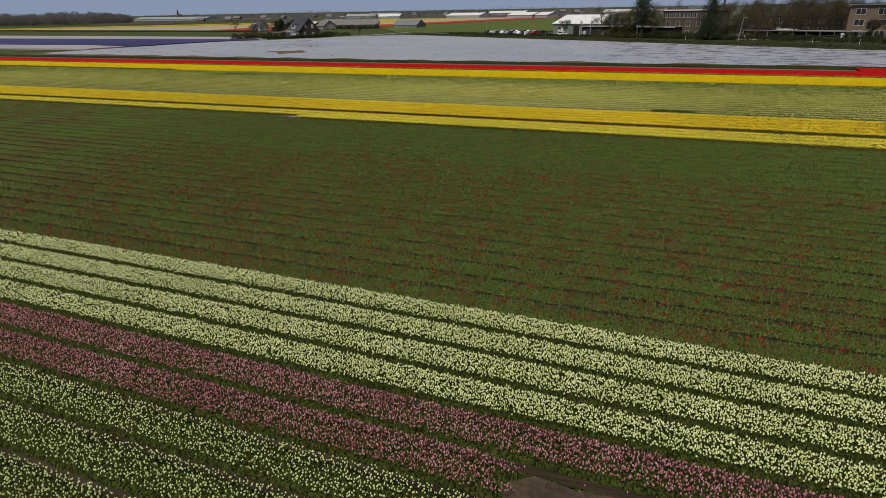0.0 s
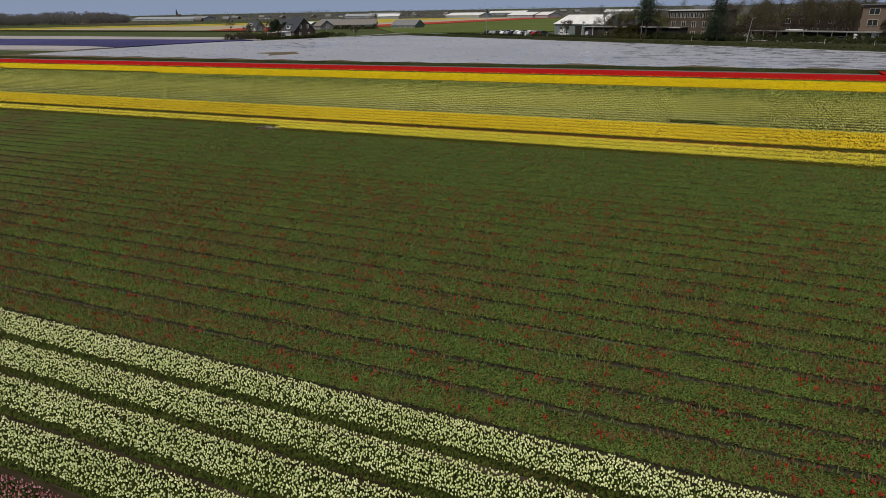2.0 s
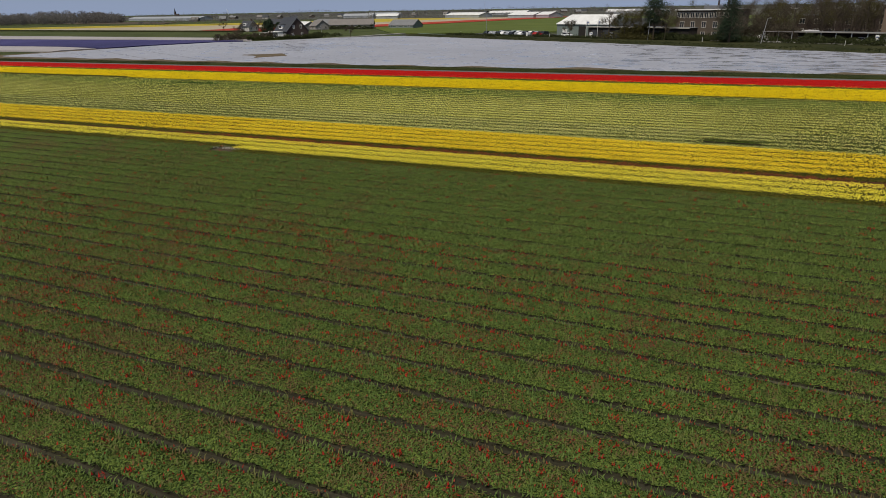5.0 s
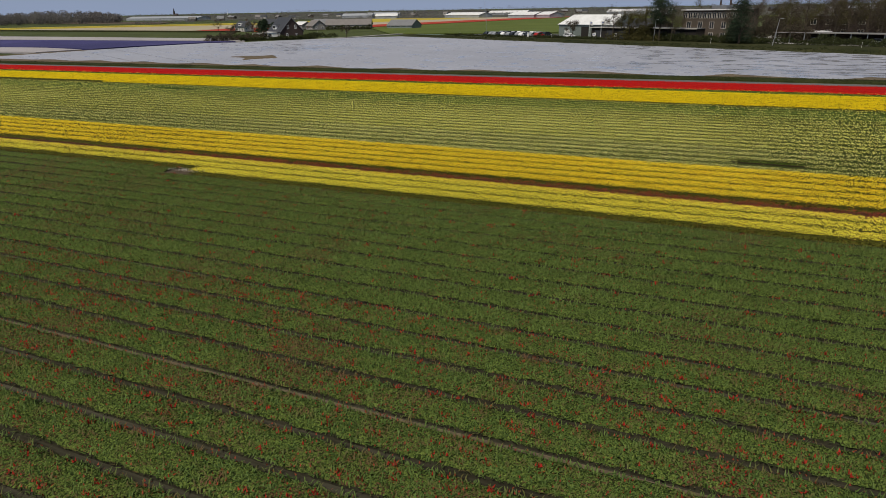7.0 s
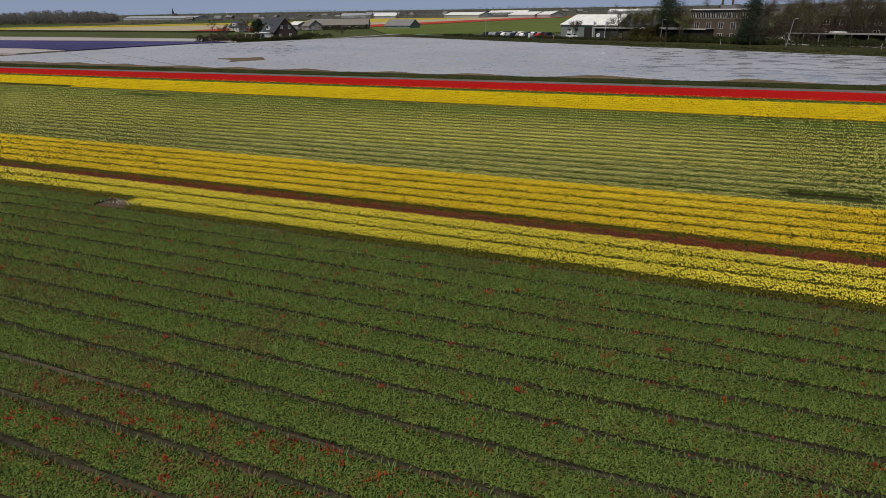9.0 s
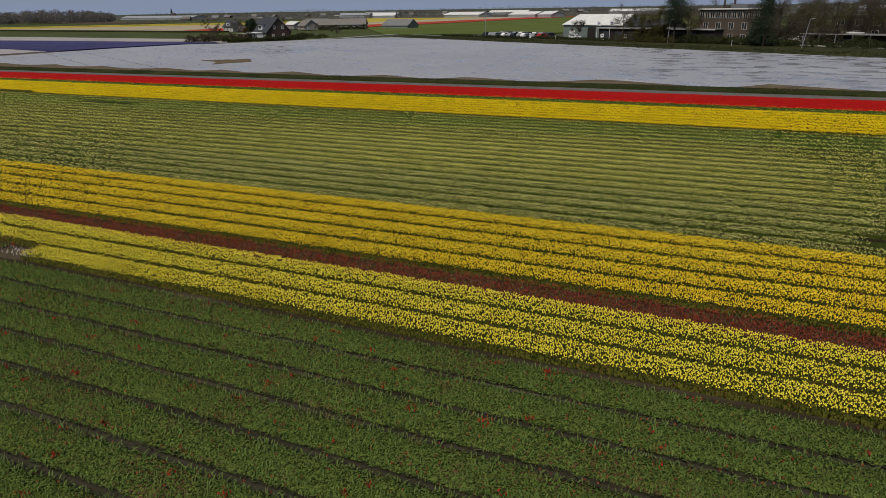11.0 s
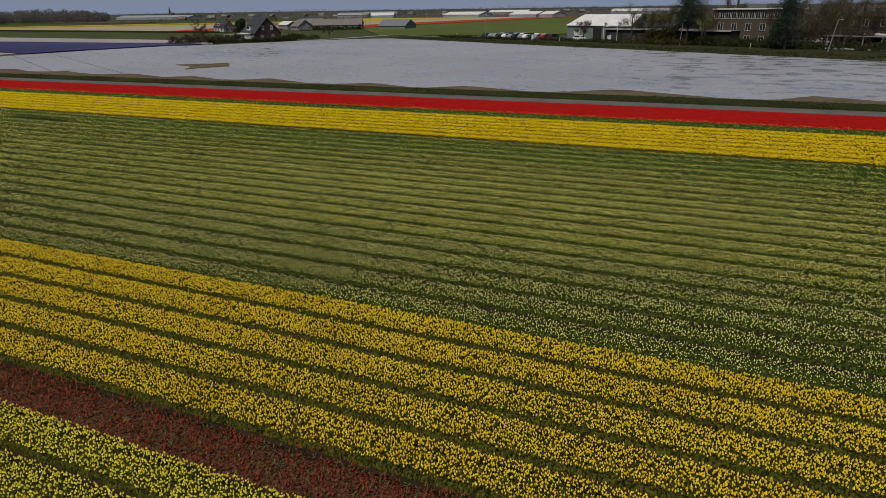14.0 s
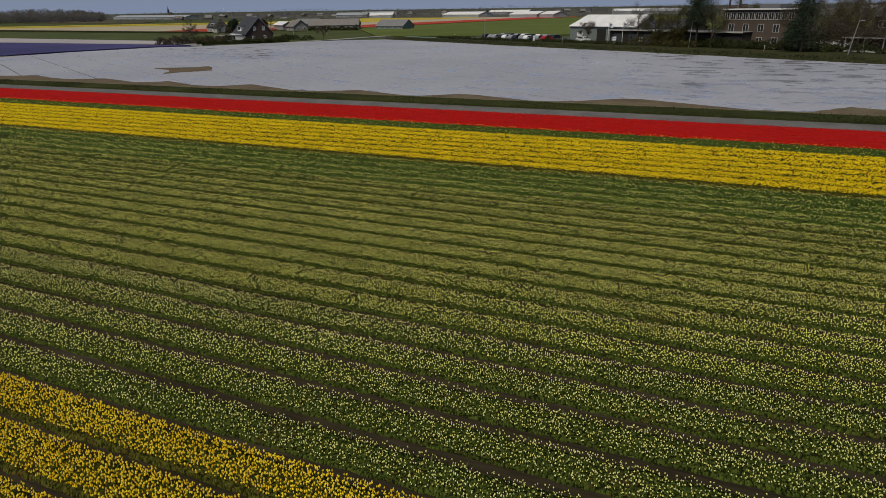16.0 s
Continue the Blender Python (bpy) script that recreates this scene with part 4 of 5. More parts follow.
put(dark_barn, *by_road(80, 46))


# ---- the office building and the flats
def block(name, label, L, D, H, wall, rows, fascia="paint"):
    """A flat roofed building: walls, roof with a pale edge, and rows of windows (z, height, width, step, from, to) on its front and end."""
    ob = tagged(new(name), label, name.replace("_", " "))
    part("wall", boxed(-L / 2, L / 2, -D / 2, D / 2, 0, H), M[wall], ob)
    part("roof", boxed(-L / 2 - 0.4, L / 2 + 0.4, -D / 2 - 0.4, D / 2 + 0.4, H, H + 0.16), M["roof_grey"], ob)
    part("fascia", boxed(-L / 2 - 0.44, L / 2 + 0.44, -D / 2 - 0.5, -D / 2 - 0.41, H - 0.12, H + 0.2), M[fascia], ob, "pale roof edge")
    for z, h, w, step, u0, u1 in rows:
        u = u0
        while u <= u1:
            window(ob, u, z, w, h, -D / 2, "front", 1, "plaster_white")
            u += step
    return ob


office = block("office_building", "three storey brown brick office building", 18, 12, 8.8, "brown_brick", [(0.8, 1.5, 1.5, 3.8, -6.6, 7), (3.5, 1.9, 1.5, 3.8, -6.6, 7), (6.4, 1.7, 1.3, 1.6, -8.0, 8.2)])
part("roof_house", boxed(-1.5, 3.5, -3, 3, 8.96, 10.0, 0.03), M["roof_grey"], office, "pale plant room")
put(office, *by_road(110, 40))
flats = block("apartment_building", "three storey brick flats with dark windows", 26, 12, 9.7, "tan_brick", [(1.2, 1.7, 2.6, 5.6, -10, 11), (4.2, 1.7, 2.6, 5.6, -10, 11), (7.1, 1.7, 2.6, 5.6, -10, 11)], "roof_grey")
put(flats, *by_road(172, 44))
terrace = block("apartment_building", "two storey brick building behind bare trees", 34, 10, 6.6, "dark_brick", [(0.9, 1.7, 1.8, 4.6, -15, 15), (3.9, 1.7, 1.8, 4.6, -15, 15)], "roof_grey")
put(terrace, *by_road(142, 70))
carport = tagged(new("carport"), "long low carport with a pale roof edge", "carport")
part("roof", boxed(-18, 18, -3, 3, 2.6, 2.78, 0.02), M["roof_grey"], carport)
part("fascia", boxed(-18.1, 18.1, -3.1, -3.01, 2.6, 2.84), M["plaster_grey"], carport, "pale roof edge")
part("back_wall", boxed(-17.8, 17.8, 2.6, 2.8, 0, 2.59), M["dark_brick"], carport)
for i in range(10):
    part("post", boxed(-17.5 + i * 3.85, -17.3 + i * 3.85, -2.8, -2.6, 0, 2.59), M["steel"], carport)
put(carport, *by_road(148, 37))


# ---- vehicles
def vehicle(name, label, paint_name, outline, glass_outline, wide, wheels):
    """A car or van from its side outline, with glazing let in, bumpers and four wheels."""
    ob = tagged(new(name), label, "van" if name == "van" else "car", "parked vehicles")
    b = prism(bmesh.new(), outline, "y", -wide / 2, wide / 2)
    bmesh.ops.bevel(b, geom=list(b.edges), offset=0.05, segments=1, affect="EDGES")
    body = part("body", b, M[paint_name], ob)
    for s in (-1, 1):
        g = prism(bmesh.new(), glass_outline, "y", s * wide / 2, s * (wide / 2 + 0.012))
        part("side_glass", g, M["glass"], body)
    xs = [u for u, v in outline]
    part("windscreen", boxed(max(u for u, v in glass_outline) - 0.12, max(u for u, v in glass_outline) + 0.18, -wide / 2 + 0.12, wide / 2 - 0.12, glass_outline[0][1] + 0.05, glass_outline[2][1] - 0.02), M["glass"], body)
    for x in wheels:
        for y in (-wide / 2 + 0.06, wide / 2 - 0.06):
            w = tube(bmesh.new(), [(x, y - 0.11, 0.32), (x, y + 0.11, 0.32)], [0.32, 0.32], 12)
            wh = part("wheel", w, M["tyre"], ob)
            part("rim", tube(bmesh.new(), [(x, y - 0.12, 0.32), (x, y + 0.12, 0.32)], [0.19, 0.19], 8), M["steel"], wh)
    return ob


CAR = [(-2.1, 0.3), (2.1, 0.3), (2.15, 0.75), (1.2, 0.92), (0.55, 1.45), (-1.3, 1.48), (-2.0, 0.98), (-2.15, 0.7)]
CAR_GLASS = [(-1.5, 0.98), (0.95, 0.98), (0.45, 1.38), (-1.2, 1.40)]
VAN = [(-2.6, 0.35), (2.6, 0.35), (2.65, 1.0), (1.9, 1.25), (1.3, 2.3), (-2.55, 2.45), (-2.65, 0.8)]
VAN_GLASS = [(0.3, 1.3), (1.75, 1.3), (1.3, 2.1), (0.3, 2.1)]
protos = {c: vehicle("car", w + " car parked on the asphalt", c, CAR, CAR_GLASS, 1.75, (-1.3, 1.3)) for c, w in (("car_white", "white"), ("car_silver", "silver grey"), ("car_dark", "dark blue"), ("car_red", "dark red"))}
first = dict.fromkeys(protos, True)
vrng = random.Random(11)
LOT = [(20 + i * 2.5, 25.5 + (i % 2) * 0.5, c) for i, c in enumerate(("car_dark", "car_silver", "car_silver", "car_dark", "car_white", "car_silver", "car_dark", "car_silver", "car_white", "car_dark", "car_silver", "car_red"))]
LOT += [(20 + i * 3.4, 34, c) for i, c in enumerate(("car_silver", "car_dark", "car_silver", "car_white", "car_dark", "car_white", "car_silver", "car_dark"))]
LOT += [(61, 27.2, "car_white"), (100, 27.5, "car_silver"), (125.5, 46, "car_white"), (140, 62, "car_white"), (156, 36, "car_white"), (141, 36, "car_silver"), (150, 36, "car_dark")]
for s, n, c in LOT:
    turn = ROAD_TURN + 90 + vrng.uniform(-3, 3) if s < 52 else ROAD_TURN + vrng.choice((0, 180))
    m = pose(*by_road(s, n), 0.05, 0, 0, turn)
    if first[c]:
        protos[c].matrix_basis = m
        first[c] = False
    else:
        copy_thing(protos[c], m)
van = vehicle("van", "white delivery van parked in the yard", "car_white", VAN, VAN_GLASS, 1.95, (-1.7, 1.6))
van.matrix_basis = pose(*by_road(129.5, 48), 0.05, 0, 0, ROAD_TURN + 8)
copy_thing(van, pose(*by_road(133, 56), 0.05, 0, 0, ROAD_TURN + 20))
copy_thing(van, pose(*by_road(135.5, 57), 0.05, 0, 0, ROAD_TURN + 24))


# ---- posts, flags and signs
def lamp_post(label, h, lean, arm=1.3):
    ob = tagged(new("street_lamp"), label, "street lamp", "street lamps")
    part("pole", tube(bmesh.new(), [(0, 0, 0), (lean * 0.5, 0, h * 0.5), (lean, 0, h)], [0.11, 0.09, 0.06], 8), M["steel"], ob)
    part("arm", tube(bmesh.new(), [(lean, 0, h), (lean + arm * 0.6, 0, h + 0.12), (lean + arm, 0, h + 0.12)], [0.05, 0.045, 0.04], 6), M["steel"], ob)
    part("lamp_head", boxed(lean + arm - 0.25, lean + arm + 0.4, -0.14, 0.14, h + 0.04, h + 0.18, 0.03), M["steel"], ob)
    return ob


for s, n, h, lean, arm in ((100, 21, 6.2, 0.35, 0.5), (137.5, 18.5, 6.6, 0.9, 0.6), (27, 18, 7.8, 0.0, 0.3), (178, 18, 6.6, 0.3, 0.6), (-62, -8, 4.2, 0.0, 0.5), (-65, 9, 3.2, 0, 0.4)):
    lamp = lamp_post("slim grey street lamp beside the road", h, lean, arm)
    put(lamp, *by_road(s, n))

for s, n, h in ((75, 21, 5.9), (78.3, 23, 6.0)):
    f = tagged(new("flagpole"), "white flagpole with a pale flag", "flagpole", "flagpoles")
    part("pole", tube(bmesh.new(), [(0, 0, 0), (0, 0, h)], [0.07, 0.045], 8), M["paint"], f)
    fl = bmesh.new()
    cols = []
    for i in range(7):
        yy = 0.13 * math.sin(i * 1.1)
        cols.append([fl.verts.new((0.06 + i * 0.23, yy + dy, z)) for z in (h - 1.35 - i * 0.03, h - 0.1 - i * 0.05) for dy in (0, 0.02)])
    for a, b in zip(cols, cols[1:]):
        fl.faces.new((a[0], b[0], b[2], a[2]))
        fl.faces.new((a[1], a[3], b[3], b[1]))
        fl.faces.new((a[0], a[1], b[1], b[0]))
        fl.faces.new((a[2], b[2], b[3], a[3]))
    flag = part("flag", fl, M["paint"], f, "white flag")
    part("emblem", boxed(0.45, 1.1, -0.16, 0.18, h - 0.85, h - 0.5, 0.02), M["blue_sign"], flag)
    put(f, *by_road(s, n))
for s, n, w, h, word in ((76.6, 22, 0.9, 2.1, "tall white sign panel"), (75.6, 22.5, 0.8, 1.9, "white sign board"), (85, 22, 1.2, 2.1, "white sign board on two posts"), (47, 20.6, 0.8, 1.7, "white notice panel"), (161, 31, 1.0, 2.4, "white sign board"), (164, 35, 1.2, 2.6, "white sign board"), (162.5, 32, 0.7, 1.8, "white sign board")):
    sg = tagged(new("sign"), word + " standing in the grass", "sign", "roadside signs")
    part("panel", boxed(-w / 2, w / 2, -0.05, 0.05, h * (0.15 if "tall" in word or "notice" in word else 0.45), h, 0.02), M["paint"], sg)
    for x in (-w / 2 + 0.1, w / 2 - 0.1):
        part("post", boxed(x - 0.04, x + 0.04, 0.05, 0.13, 0, h * 0.9), M["steel"], sg)
    part("lettering", boxed(-w * 0.32, w * 0.32, -0.062, -0.052, h * 0.74, h * 0.84), M["blue_sign"], sg)
    put(sg, *by_road(s, n))
for s, n in ((126, 27), (157.5, 21), (120, 19), (60, 19), (10, 19), (170, 19)):
    po = tagged(new("marker_post"), "short white marker post beside the road", "post", "marker posts")
    part("shaft", tube(bmesh.new(), [(0, 0, 0), (0.03, 0, 1.2)], [0.045, 0.04], 6), M["paint"], po)
    part("cap", tube(bmesh.new(), [(0.03, 0, 1.2), (0.03, 0, 1.4)], [0.07, 0.06], 8), M["paint"], po)
    put(po, *by_road(s, n))


# ---------------------------------------------------------------- trees
def chips(rng, centres, spreads, per, size, slim=0.7):
    """Small leaf or twig chips in loose tufts round the centres."""
    V = []
    for (cx, cy, cz), sp in zip(centres, spreads):
        n = per
        p = np.stack([rng.normal(cx, sp, n), rng.normal(cy, sp, n), rng.normal(cz, sp * 0.8, n)], -1)
        a = rng.normal(size=(n, 3))
        a /= np.linalg.norm(a, axis=1)[:, None]
        b = np.cross(a, rng.normal(size=(n, 3)))
        b /= np.linalg.norm(b, axis=1)[:, None] + 1e-9
        s = size * rng.uniform(0.6, 1.4, n)[:, None]
        V.append(np.stack([p - a * s, p + a * s, p + b * s * slim], 1).reshape(-1, 3))
    V = np.concatenate(V)
    return V, np.arange(len(V)).reshape(-1, 3)


def tufts_at(rng, p, size):
    """One leaf or twig chip of the given size at each place."""
    n = len(p)
    a = rng.normal(size=(n, 3))
    a /= np.linalg.norm(a, axis=1)[:, None]
    b = np.cross(a, rng.normal(size=(n, 3)))
    b /= np.linalg.norm(b, axis=1)[:, None] + 1e-9
    q = (size * rng.uniform(0.7, 1.3, n))[:, None]
    return np.stack([p - a * q, p + a * q, p + b * q * 1.2], 1).reshape(-1, 3), np.arange(n * 3).reshape(-1, 3)


def limbs(seed, h, spread, first=0.25, levels=3, n0=7):
    """The trunk and limbs of a bare tree, and the ends of its twigs."""
    rnd = random.Random(seed)
    bm = bmesh.new()
    lean = rnd.uniform(-0.03, 0.03) * h
    tops = [(0, 0, 0), (lean * 0.4, 0.02 * h, h * 0.35), (lean, 0, h * 0.7), (lean * 1.2, 0, h * 0.95)]
    r = h * 0.020
    tube(bm, tops, [r * 1.3, r, r * 0.6, r * 0.15], 6)
    ends = []

    def grow(p, d, length, rad, level):
        q = p + d * length * 0.5 + Vector((0, 0, 0.05 * length))
        e = p + d * length + Vector((0, 0, 0.16 * length))
        tube(bm, [p, q, e], [rad, rad * 0.7, rad * 0.25], 4 if level > 1 else 5)
        ends.append(e)
        if level < levels:
            for _ in range(rnd.choice((2, 3, 3))):
                nd = (d + Vector((rnd.uniform(-0.8, 0.8), rnd.uniform(-0.8, 0.8), rnd.uniform(-0.2, 0.7)))).normalized()
                grow(p.lerp(e, rnd.uniform(0.45, 1.0)), nd, length * rnd.uniform(0.45, 0.7), rad * 0.5, level + 1)
    for i in range(n0):
        t = first + (0.95 - first) * i / n0
        p = Vector((lean * t, 0, h * 0.95 * t))
        a = i * 2.4 + rnd.uniform(-0.5, 0.5)
        up = 0.3 + 0.6 * t
        grow(p, Vector((math.cos(a), math.sin(a), up)).normalized(), spread * (1.1 - 0.55 * t) * rnd.uniform(0.7, 1.1), r * 0.5, 1)
    return bm, ends


def bare_tree(label, seed, h, spread, tuft="twig", per=5, size=0.22):
    ob = tagged(new("tree"), label, "tree", "roadside trees")
    bm, ends = limbs(seed, h, spread)
    part("trunk", bm, M["bark"], ob)
    rng = np.random.default_rng(seed)
    V, F = chips(rng, [tuple(e) for e in ends], [0.062 * h] * len(ends), per, size, 0.18)
    cr = under(new("crown", mesh_of("crown", V, F, M[tuft])), ob)
    return ob


def conifer(label, seed, h, spread, start=0.08, flat=False):
    ob = tagged(new("conifer_tree"), label, "conifer")
    rnd, rng = random.Random(seed), np.random.default_rng(seed)
    bm = bmesh.new()
    tube(bm, [(0, 0, 0), (0.05 * h * 0.3, 0, h * 0.5), (0, 0, h * 0.98)], [h * 0.022, h * 0.015, h * 0.003], 7)
    cs, sp = [], []
    n = 60
    for i in range(n):
        t = start + (1 - start) * (i + 0.5) / n
        a = i * 2.399 + rnd.uniform(-0.4, 0.4)
        wide = spread * (((1 - t) ** 0.55 + 0.06) if not flat else (0.55 + 0.5 * math.sin(math.pi * min(1, (t - start) / (1 - start)) ** 0.8))) * rnd.uniform(0.6, 1.1)
        z = h * t
        e = (math.cos(a) * wide, math.sin(a) * wide, z + wide * (0.10 if not flat else 0.25))
        tube(bm, [(0, 0, z), (e[0] * 0.5, e[1] * 0.5, z + 0.02 * h), e], [0.07, 0.05, 0.02], 4)
        for u in (0.35, 0.65, 0.95):
            cs.append((e[0] * u, e[1] * u, z + (e[2] - z) * u))
            sp.append(0.035 * h * (0.6 + 0.6 * u))
    part("trunk", bm, M["bark"], ob)
    V, F = chips(rng, cs, sp, 34, 0.24, 0.5)
    under(new("crown", mesh_of("crown", V, F, M["needle"])), ob)
    return ob


def hedge_mesh(label, length, deep, high, seed, mat="hedge_leaf", dens=26):
    rng = np.random.default_rng(seed)
    n = int(length * dens)
    x = rng.uniform(-length / 2, length / 2, n)
    top = high * (0.75 + 0.3 * np.sin(x * 0.55 + seed) * np.sin(x * 0.21 + 2) + 0.15 * np.sin(x * 1.7))
    z = top * rng.uniform(0.0, 1.0, n) ** 0.7
    y = rng.normal(0, deep * 0.3, n)
    V, F = chips(rng, np.stack([x, y, z], -1), np.full(n, 0.18), 4, 0.24)
    V[:, 2] = np.maximum(V[:, 2], 0.0)
    return tagged(new("hedge", mesh_of("hedge", V, F, M[mat])), label, "hedge", kind="stuff")


put(hedge_mesh("dark evergreen hedge along the road", 74, 2.4, 1.8, 3), *by_road(156, 26))
put(hedge_mesh("tangled dark shrubs along the road", 46, 4.0, 2.2, 4, "hedge_leaf", 50), *by_road(110, 24.5))
put(hedge_mesh("dark shrubs before the flats", 40, 3.0, 2.2, 14, "hedge_leaf", 50), *by_road(162, 31))
put(hedge_mesh("dark thicket beside the sheds", 30, 4.0, 2.2, 15, "hedge_leaf", 60), *by_road(102, 27))
put(hedge_mesh("tall brown thicket behind the yard", 96, 7.0, 7.0, 16, "twig", 95), *by_road(158, 68))
put(hedge_mesh("brown thicket behind the spruce", 20, 5.0, 5.6, 28, "twig", 130), *by_road(130, 36))
put(hedge_mesh("budding thicket beside the shed", 9, 4.0, 5.4, 18, "bud", 190), *by_road(92.5, 24))
put(hedge_mesh("low dark hedge before the barn", 30, 2.0, 1.0, 5), *by_road(66, 20.5))
put(hedge_mesh("low rough hedge by the car park", 46, 1.6, 0.8, 6), *by_road(26, 17))
put(hedge_mesh("dark garden hedge round the brick house", 30, 2.4, 1.5, 7, "hedge_leaf", 70), -168.5, 238.5, 48)
put(hedge_mesh("low dark hedge beside the lane", 22, 2.4, 1.4, 27, "hedge_leaf", 60), -172, 266, 110)
put(hedge_mesh("dark hedge before the farm buildings", 26, 2.4, 2.2, 29, "hedge_leaf", 60), -209, 358, 24)
put(hedge_mesh("brown leafless shrubs in the garden", 24, 3.4, 2.8, 17, "twig", 60), -183, 231, 62)
put(hedge_mesh("garden shrubs beside the brick house", 16, 2.6, 2.6, 8, "hedge_leaf"), -184, 234, 70)
put(hedge_mesh("garden shrubs behind the lane", 14, 2.6, 2.0, 9, "hedge_leaf"), -163, 259, 40)
put(hedge_mesh("reddish brown shrubs behind the road", 20, 3.0, 2.6, 10, "bud"), *by_road(92, 21))

for gx, gy, gh in ((-214, 289, 6.8), (-219, 292, 6.0), (-208, 288, 5.4)):
    put(conifer("dark evergreen tree behind the brick house", int(-gx), gh, 3.2, 0.04), gx, gy)
for gx, gy, gh in ((-197, 246, 4.6), (-190, 236, 4.0), (-200, 262, 5.5), (-150, 258, 3.6), (-236, 340, 6.0), (-272, 322, 5.0)):
    put(bare_tree("small leafless garden tree", int(-gx) + 400, gh, gh * 0.5, "twig", 40, 0.17), gx, gy)
tufts = hedge_mesh("rough grass tufts along the verge", 240, 7.5, 0.34, 41, "hedge_leaf", 26)
put(tufts, *by_road(122, 4.8), z=0.12)
tufts.name = "grass_tufts"

put(conifer("tall dark pine with a flat crown", 21, 12.4, 3.6, 0.40, True), *by_road(100.8, 22.5))
put(conifer("tall dark spruce beside the office", 22, 13.6, 4.3, 0.05), *by_road(127, 21))
put(conifer("dark evergreen shrub tree", 23, 6.2, 2.6, 0.1), *by_road(122.5, 26))
TREES = [
    # along, beyond, height, spread, tuft
    (121, 47, 8.8, 4.0, "twig"), (123.5, 50, 9.4, 4.2, "bud"), (126.5, 54, 9.6, 4.2, "twig"), (90, 22.5, 7.6, 3.6, "bud"), (95.5, 23.5, 8.2, 3.6, "bud"), (121, 60, 9.0, 4.2, "twig"), (125, 64, 9.6, 4.4, "bud"), (128, 70, 10.0, 4.6, "twig"),
    (132, 68, 9.8, 4.4, "twig"), (136, 60, 9.2, 4.2, "twig"), (143, 64, 10.0, 4.6, "bud"), (147, 60, 9.8, 4.4, "twig"), (151, 66, 10.4, 4.6, "twig"), (118, 66, 9.4, 4.4, "bud"),
    (84, 22, 7.5, 3.6, "twig"), (93, 26, 8.6, 3.8, "bud"), (97, 32, 9.0, 4.0, "twig"), (104, 24, 8.0, 3.6, "twig"), (124, 31, 9.0, 3.8, "twig"),
    (133, 62, 9.4, 4.2, "bud"), (137, 66, 8.8, 3.8, "twig"), (142, 44, 10.2, 4.4, "twig"), (146, 42, 9.6, 4.2, "bud"), (150, 43, 9.8, 4.2, "twig"),
    (154, 42, 10.4, 4.4, "twig"), (156, 45, 10.0, 4.4, "bud"), (139, 50, 10.5, 4.6, "twig"), (149, 52, 11.0, 4.8, "bud"), (160, 53, 10.5, 4.6, "twig"),
    (126, 52, 10.0, 4.4, "twig"), (96, 55, 9.5, 4.2, "bud"), (172, 33, 8.0, 3.6, "twig"), (186, 30, 10.0, 4.4, "twig"), (196, 31, 10.0, 4.4, "bud"),
    (66, 23, 5.0, 2.6, "twig"), (112, 56, 10, 4.5, "twig"), (88, 24, 7.0, 3.4, "bud"), (103, 27, 7.2, 3.2, "bud"), (121, 29, 8.6, 3.8, "twig"),
    (129, 64, 8.8, 3.8, "twig"), (140, 72, 8.0, 3.6, "bud"), (145, 50, 8.8, 3.8, "twig"), (152, 48, 10.0, 4.2, "bud"), (134, 44, 10.0, 4.4, "bud"),
    (144, 46, 10.4, 4.6, "twig"), (154, 47, 10.6, 4.6, "twig"), 
    
]
for i, (s, n, h, sp, tuft) in enumerate(TREES):
    put(bare_tree("leafless brown tree with fine twigs" if tuft == "twig" else "tree with thin olive spring leaves", 50 + i, h, sp, tuft, 60 if tuft == "bud" else 56, 0.21), *by_road(s, n), turn=i * 37.0)
round_tree = tagged(new("tree"), "small clipped round tree before the flats", "tree")
part("trunk", tube(bmesh.new(), [(0, 0, 0), (0.05, 0, 2.2), (0, 0, 4.2)], [0.14, 0.11, 0.05], 7), M["bark"], round_tree)
rr = np.random.default_rng(9)
dirs = rr.normal(size=(150, 3))
dirs /= np.linalg.norm(dirs, axis=1)[:, None]
rad = rr.uniform(0.55, 1.0, 150)[:, None]
V, F = chips(rr, dirs * rad * np.array((1.7, 1.7, 1.55)) + np.array((0, 0, 4.5)), np.full(150, 0.22), 9, 0.20)
under(new("crown", mesh_of("crown", V, F, M["twig"])), round_tree)
put(round_tree, *by_road(167, 34.5))

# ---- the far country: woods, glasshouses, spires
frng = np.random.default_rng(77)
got = []
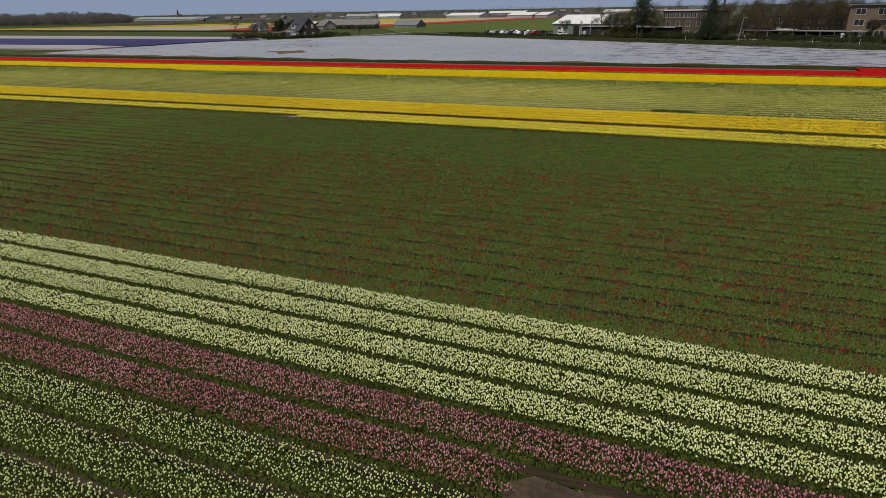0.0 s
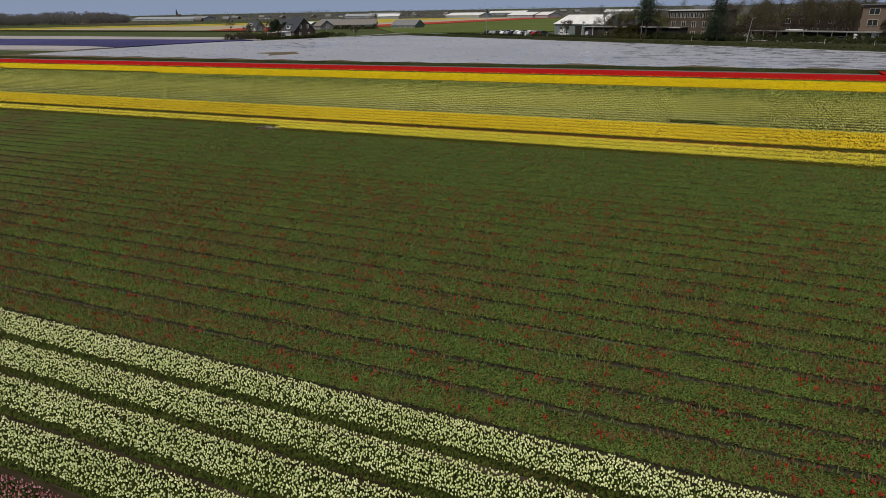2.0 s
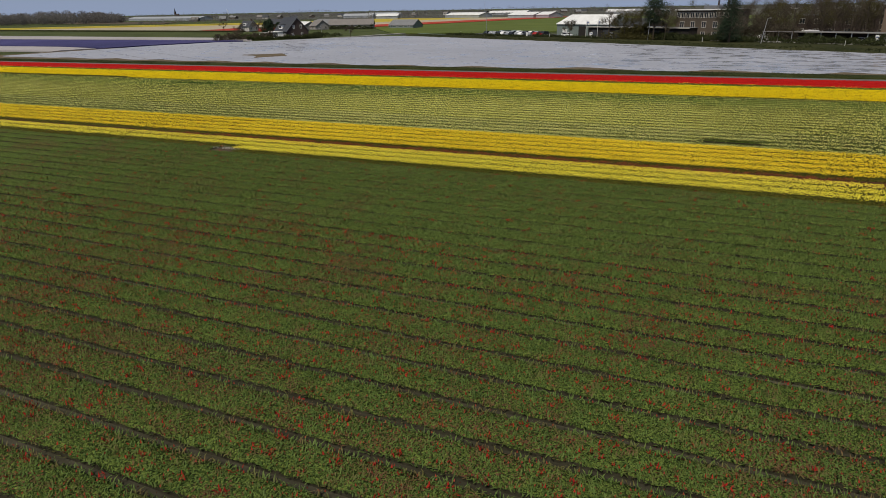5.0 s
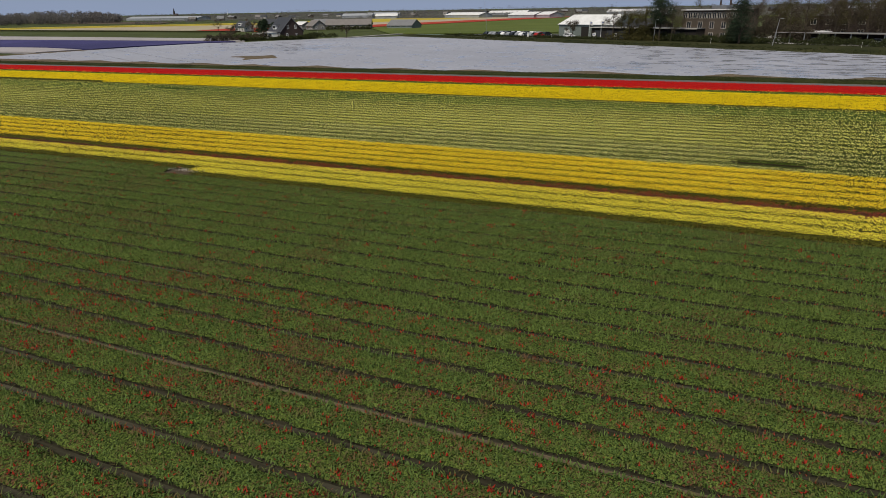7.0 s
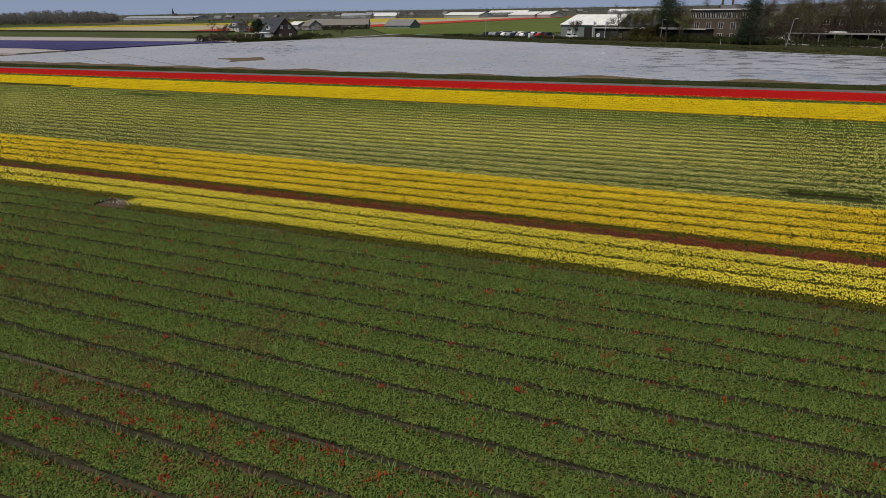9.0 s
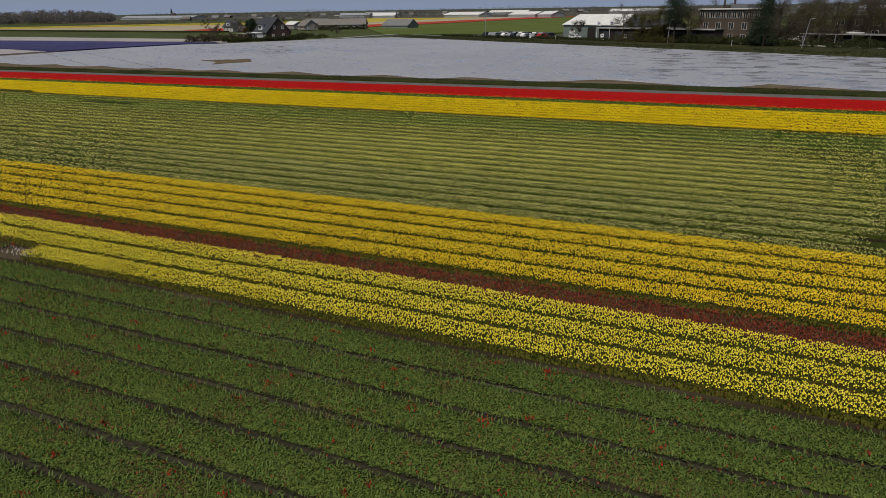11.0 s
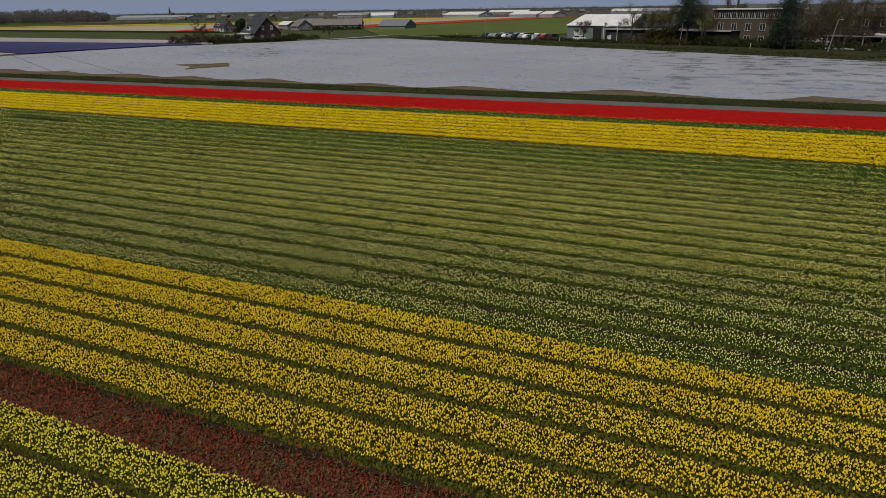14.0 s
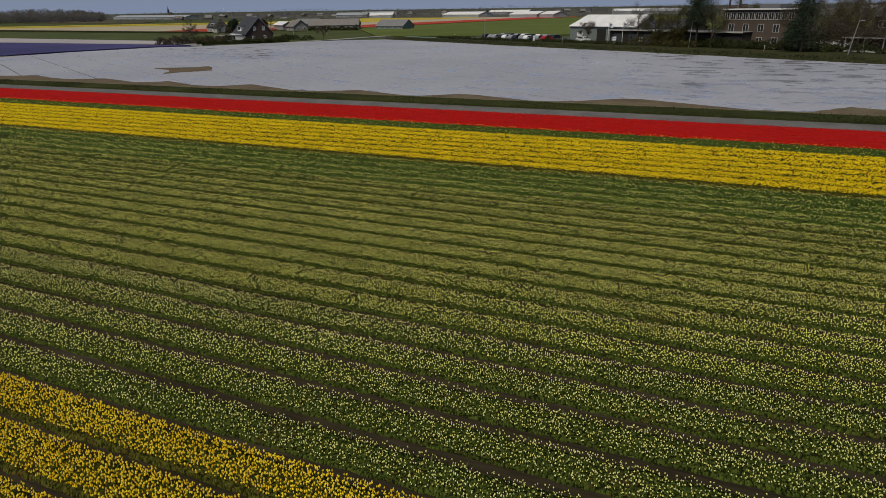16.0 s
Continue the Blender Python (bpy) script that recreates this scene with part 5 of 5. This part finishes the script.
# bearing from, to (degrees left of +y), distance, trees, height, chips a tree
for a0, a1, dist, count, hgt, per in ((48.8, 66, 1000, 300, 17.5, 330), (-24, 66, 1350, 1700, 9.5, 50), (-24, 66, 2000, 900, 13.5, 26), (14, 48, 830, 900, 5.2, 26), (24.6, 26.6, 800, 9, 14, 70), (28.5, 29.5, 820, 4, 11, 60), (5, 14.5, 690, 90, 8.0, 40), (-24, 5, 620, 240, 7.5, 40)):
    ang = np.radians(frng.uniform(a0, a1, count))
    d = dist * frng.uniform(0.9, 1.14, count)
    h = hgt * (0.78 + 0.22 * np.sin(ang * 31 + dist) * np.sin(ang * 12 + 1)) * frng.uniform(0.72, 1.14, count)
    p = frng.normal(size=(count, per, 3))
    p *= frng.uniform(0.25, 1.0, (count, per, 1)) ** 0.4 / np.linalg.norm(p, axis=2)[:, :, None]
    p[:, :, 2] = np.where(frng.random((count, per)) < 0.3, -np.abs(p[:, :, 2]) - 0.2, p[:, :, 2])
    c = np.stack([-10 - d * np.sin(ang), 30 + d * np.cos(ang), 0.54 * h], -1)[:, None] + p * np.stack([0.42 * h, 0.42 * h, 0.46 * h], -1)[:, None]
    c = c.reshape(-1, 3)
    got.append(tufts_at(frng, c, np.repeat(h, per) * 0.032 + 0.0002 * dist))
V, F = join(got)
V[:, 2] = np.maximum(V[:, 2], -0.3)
tagged(new("far_wood", mesh_of("far_wood", V, F, M["hazed_twig"])), "hazy belt of bare trees along the horizon", "wood", kind="stuff")

far_rng = random.Random(31)


def far_building(label, x, y, L, D, e, r, wall, roof, turn):
    b = gable_house(label, L, D, e, r, wall, roof, "glasshouse" if "glass" in label else "far house", trim=False)
    return put(b, x, y, turn)


for x, y, L, turn in ((-800, 806, 215, -17), (-520, 985, 60, -10), (-300, 960, 60, -8), (-276, 728, 52, -22), (-382, 736, 26, 20), (-196, 688, 34, -24), (-170, 676, 16, -24), (-470, 820, 40, 20), (-120, 900, 60, -6), (-90, 860, 40, 0), (160, 900, 90, -14)):
    far_building("long pale glasshouse on the horizon", x, y, L, 22, 3.0, 5.6, "glasshouse", "roof_pale" if -400 < x < -100 else "glasshouse", turn)
for i in range(44):
    a = radians(far_rng.uniform(-20, 44))
    d = far_rng.uniform(860, 1250)
    far_building("small far house with a dark roof", -10 - d * math.sin(a), 30 + d * math.cos(a), far_rng.uniform(7, 11), 7, 2.6, far_rng.uniform(4.4, 5.8), far_rng.choice(("plaster_grey", "plaster_white", "brown_brick")), far_rng.choice(("roof_grey", "roof_brown", "roof_dark", "roof_grey")), far_rng.uniform(-40, 40))


def spire(x, y, h, w):
    ob = tagged(new("church_tower"), "slender dark church tower on the horizon", "church tower")
    part("tower", boxed(-w, w, -w, w, 0, h * 0.55, 0.1), M["dark_brick"], ob)
    c = bmesh.new()
    bmesh.ops.create_cone(c, segments=8, radius1=w * 1.15, radius2=0.1, depth=h * 0.45, cap_ends=True, matrix=Matrix.Translation((0, 0, h * 0.775)))
    part("steeple", c, M["roof_dark"], ob)
    nave = prism(bmesh.new(), [(-w * 1.6, 0), (w * 1.6, 0), (w * 1.6, h * 0.2), (0, h * 0.34), (-w * 1.6, h * 0.2)], "x", w, w * 7)
    part("nave", nave, M["dark_brick"], ob)
    at(ob, x, y)

def bearing(x_share, dist):
    """A far place by its bearing from the start of the flight, in degrees left of +y."""
    a = radians(x_share)
    return -dist * math.sin(a), dist * math.cos(a)


spire(*bearing(44.4, 2200), 25, 2.0)
spire(*bearing(0.4, 1100), 26, 1.4)
spire(*bearing(1.1, 1105), 23, 1.3)
mast = tagged(new("mast"), "thin lattice mast on the horizon", "mast")
part("pole", tube(bmesh.new(), [(0, 0, 0), (0, 0, 26)], [0.35, 0.15], 6), M["steel"], mast)
at(mast, *bearing(19.4, 1000))
turbine = tagged(new("wind_turbine"), "white wind turbine far off", "wind turbine")
part("tower", tube(bmesh.new(), [(0, 0, 0), (0, 0, 18)], [0.9, 0.5], 8), M["paint"], turbine)
for k in range(3):
    a = k * math.tau / 3 + 0.4
    part("blade", tube(bmesh.new(), [(0, -1.2, 18), (math.cos(a) * 3, -1.2, 18 + math.sin(a) * 3), (math.cos(a) * 6.5, -1.2, 18 + math.sin(a) * 6.5)], [0.4, 0.35, 0.08], 5), M["paint"], turbine)
at(turbine, *bearing(40.5, 3000))
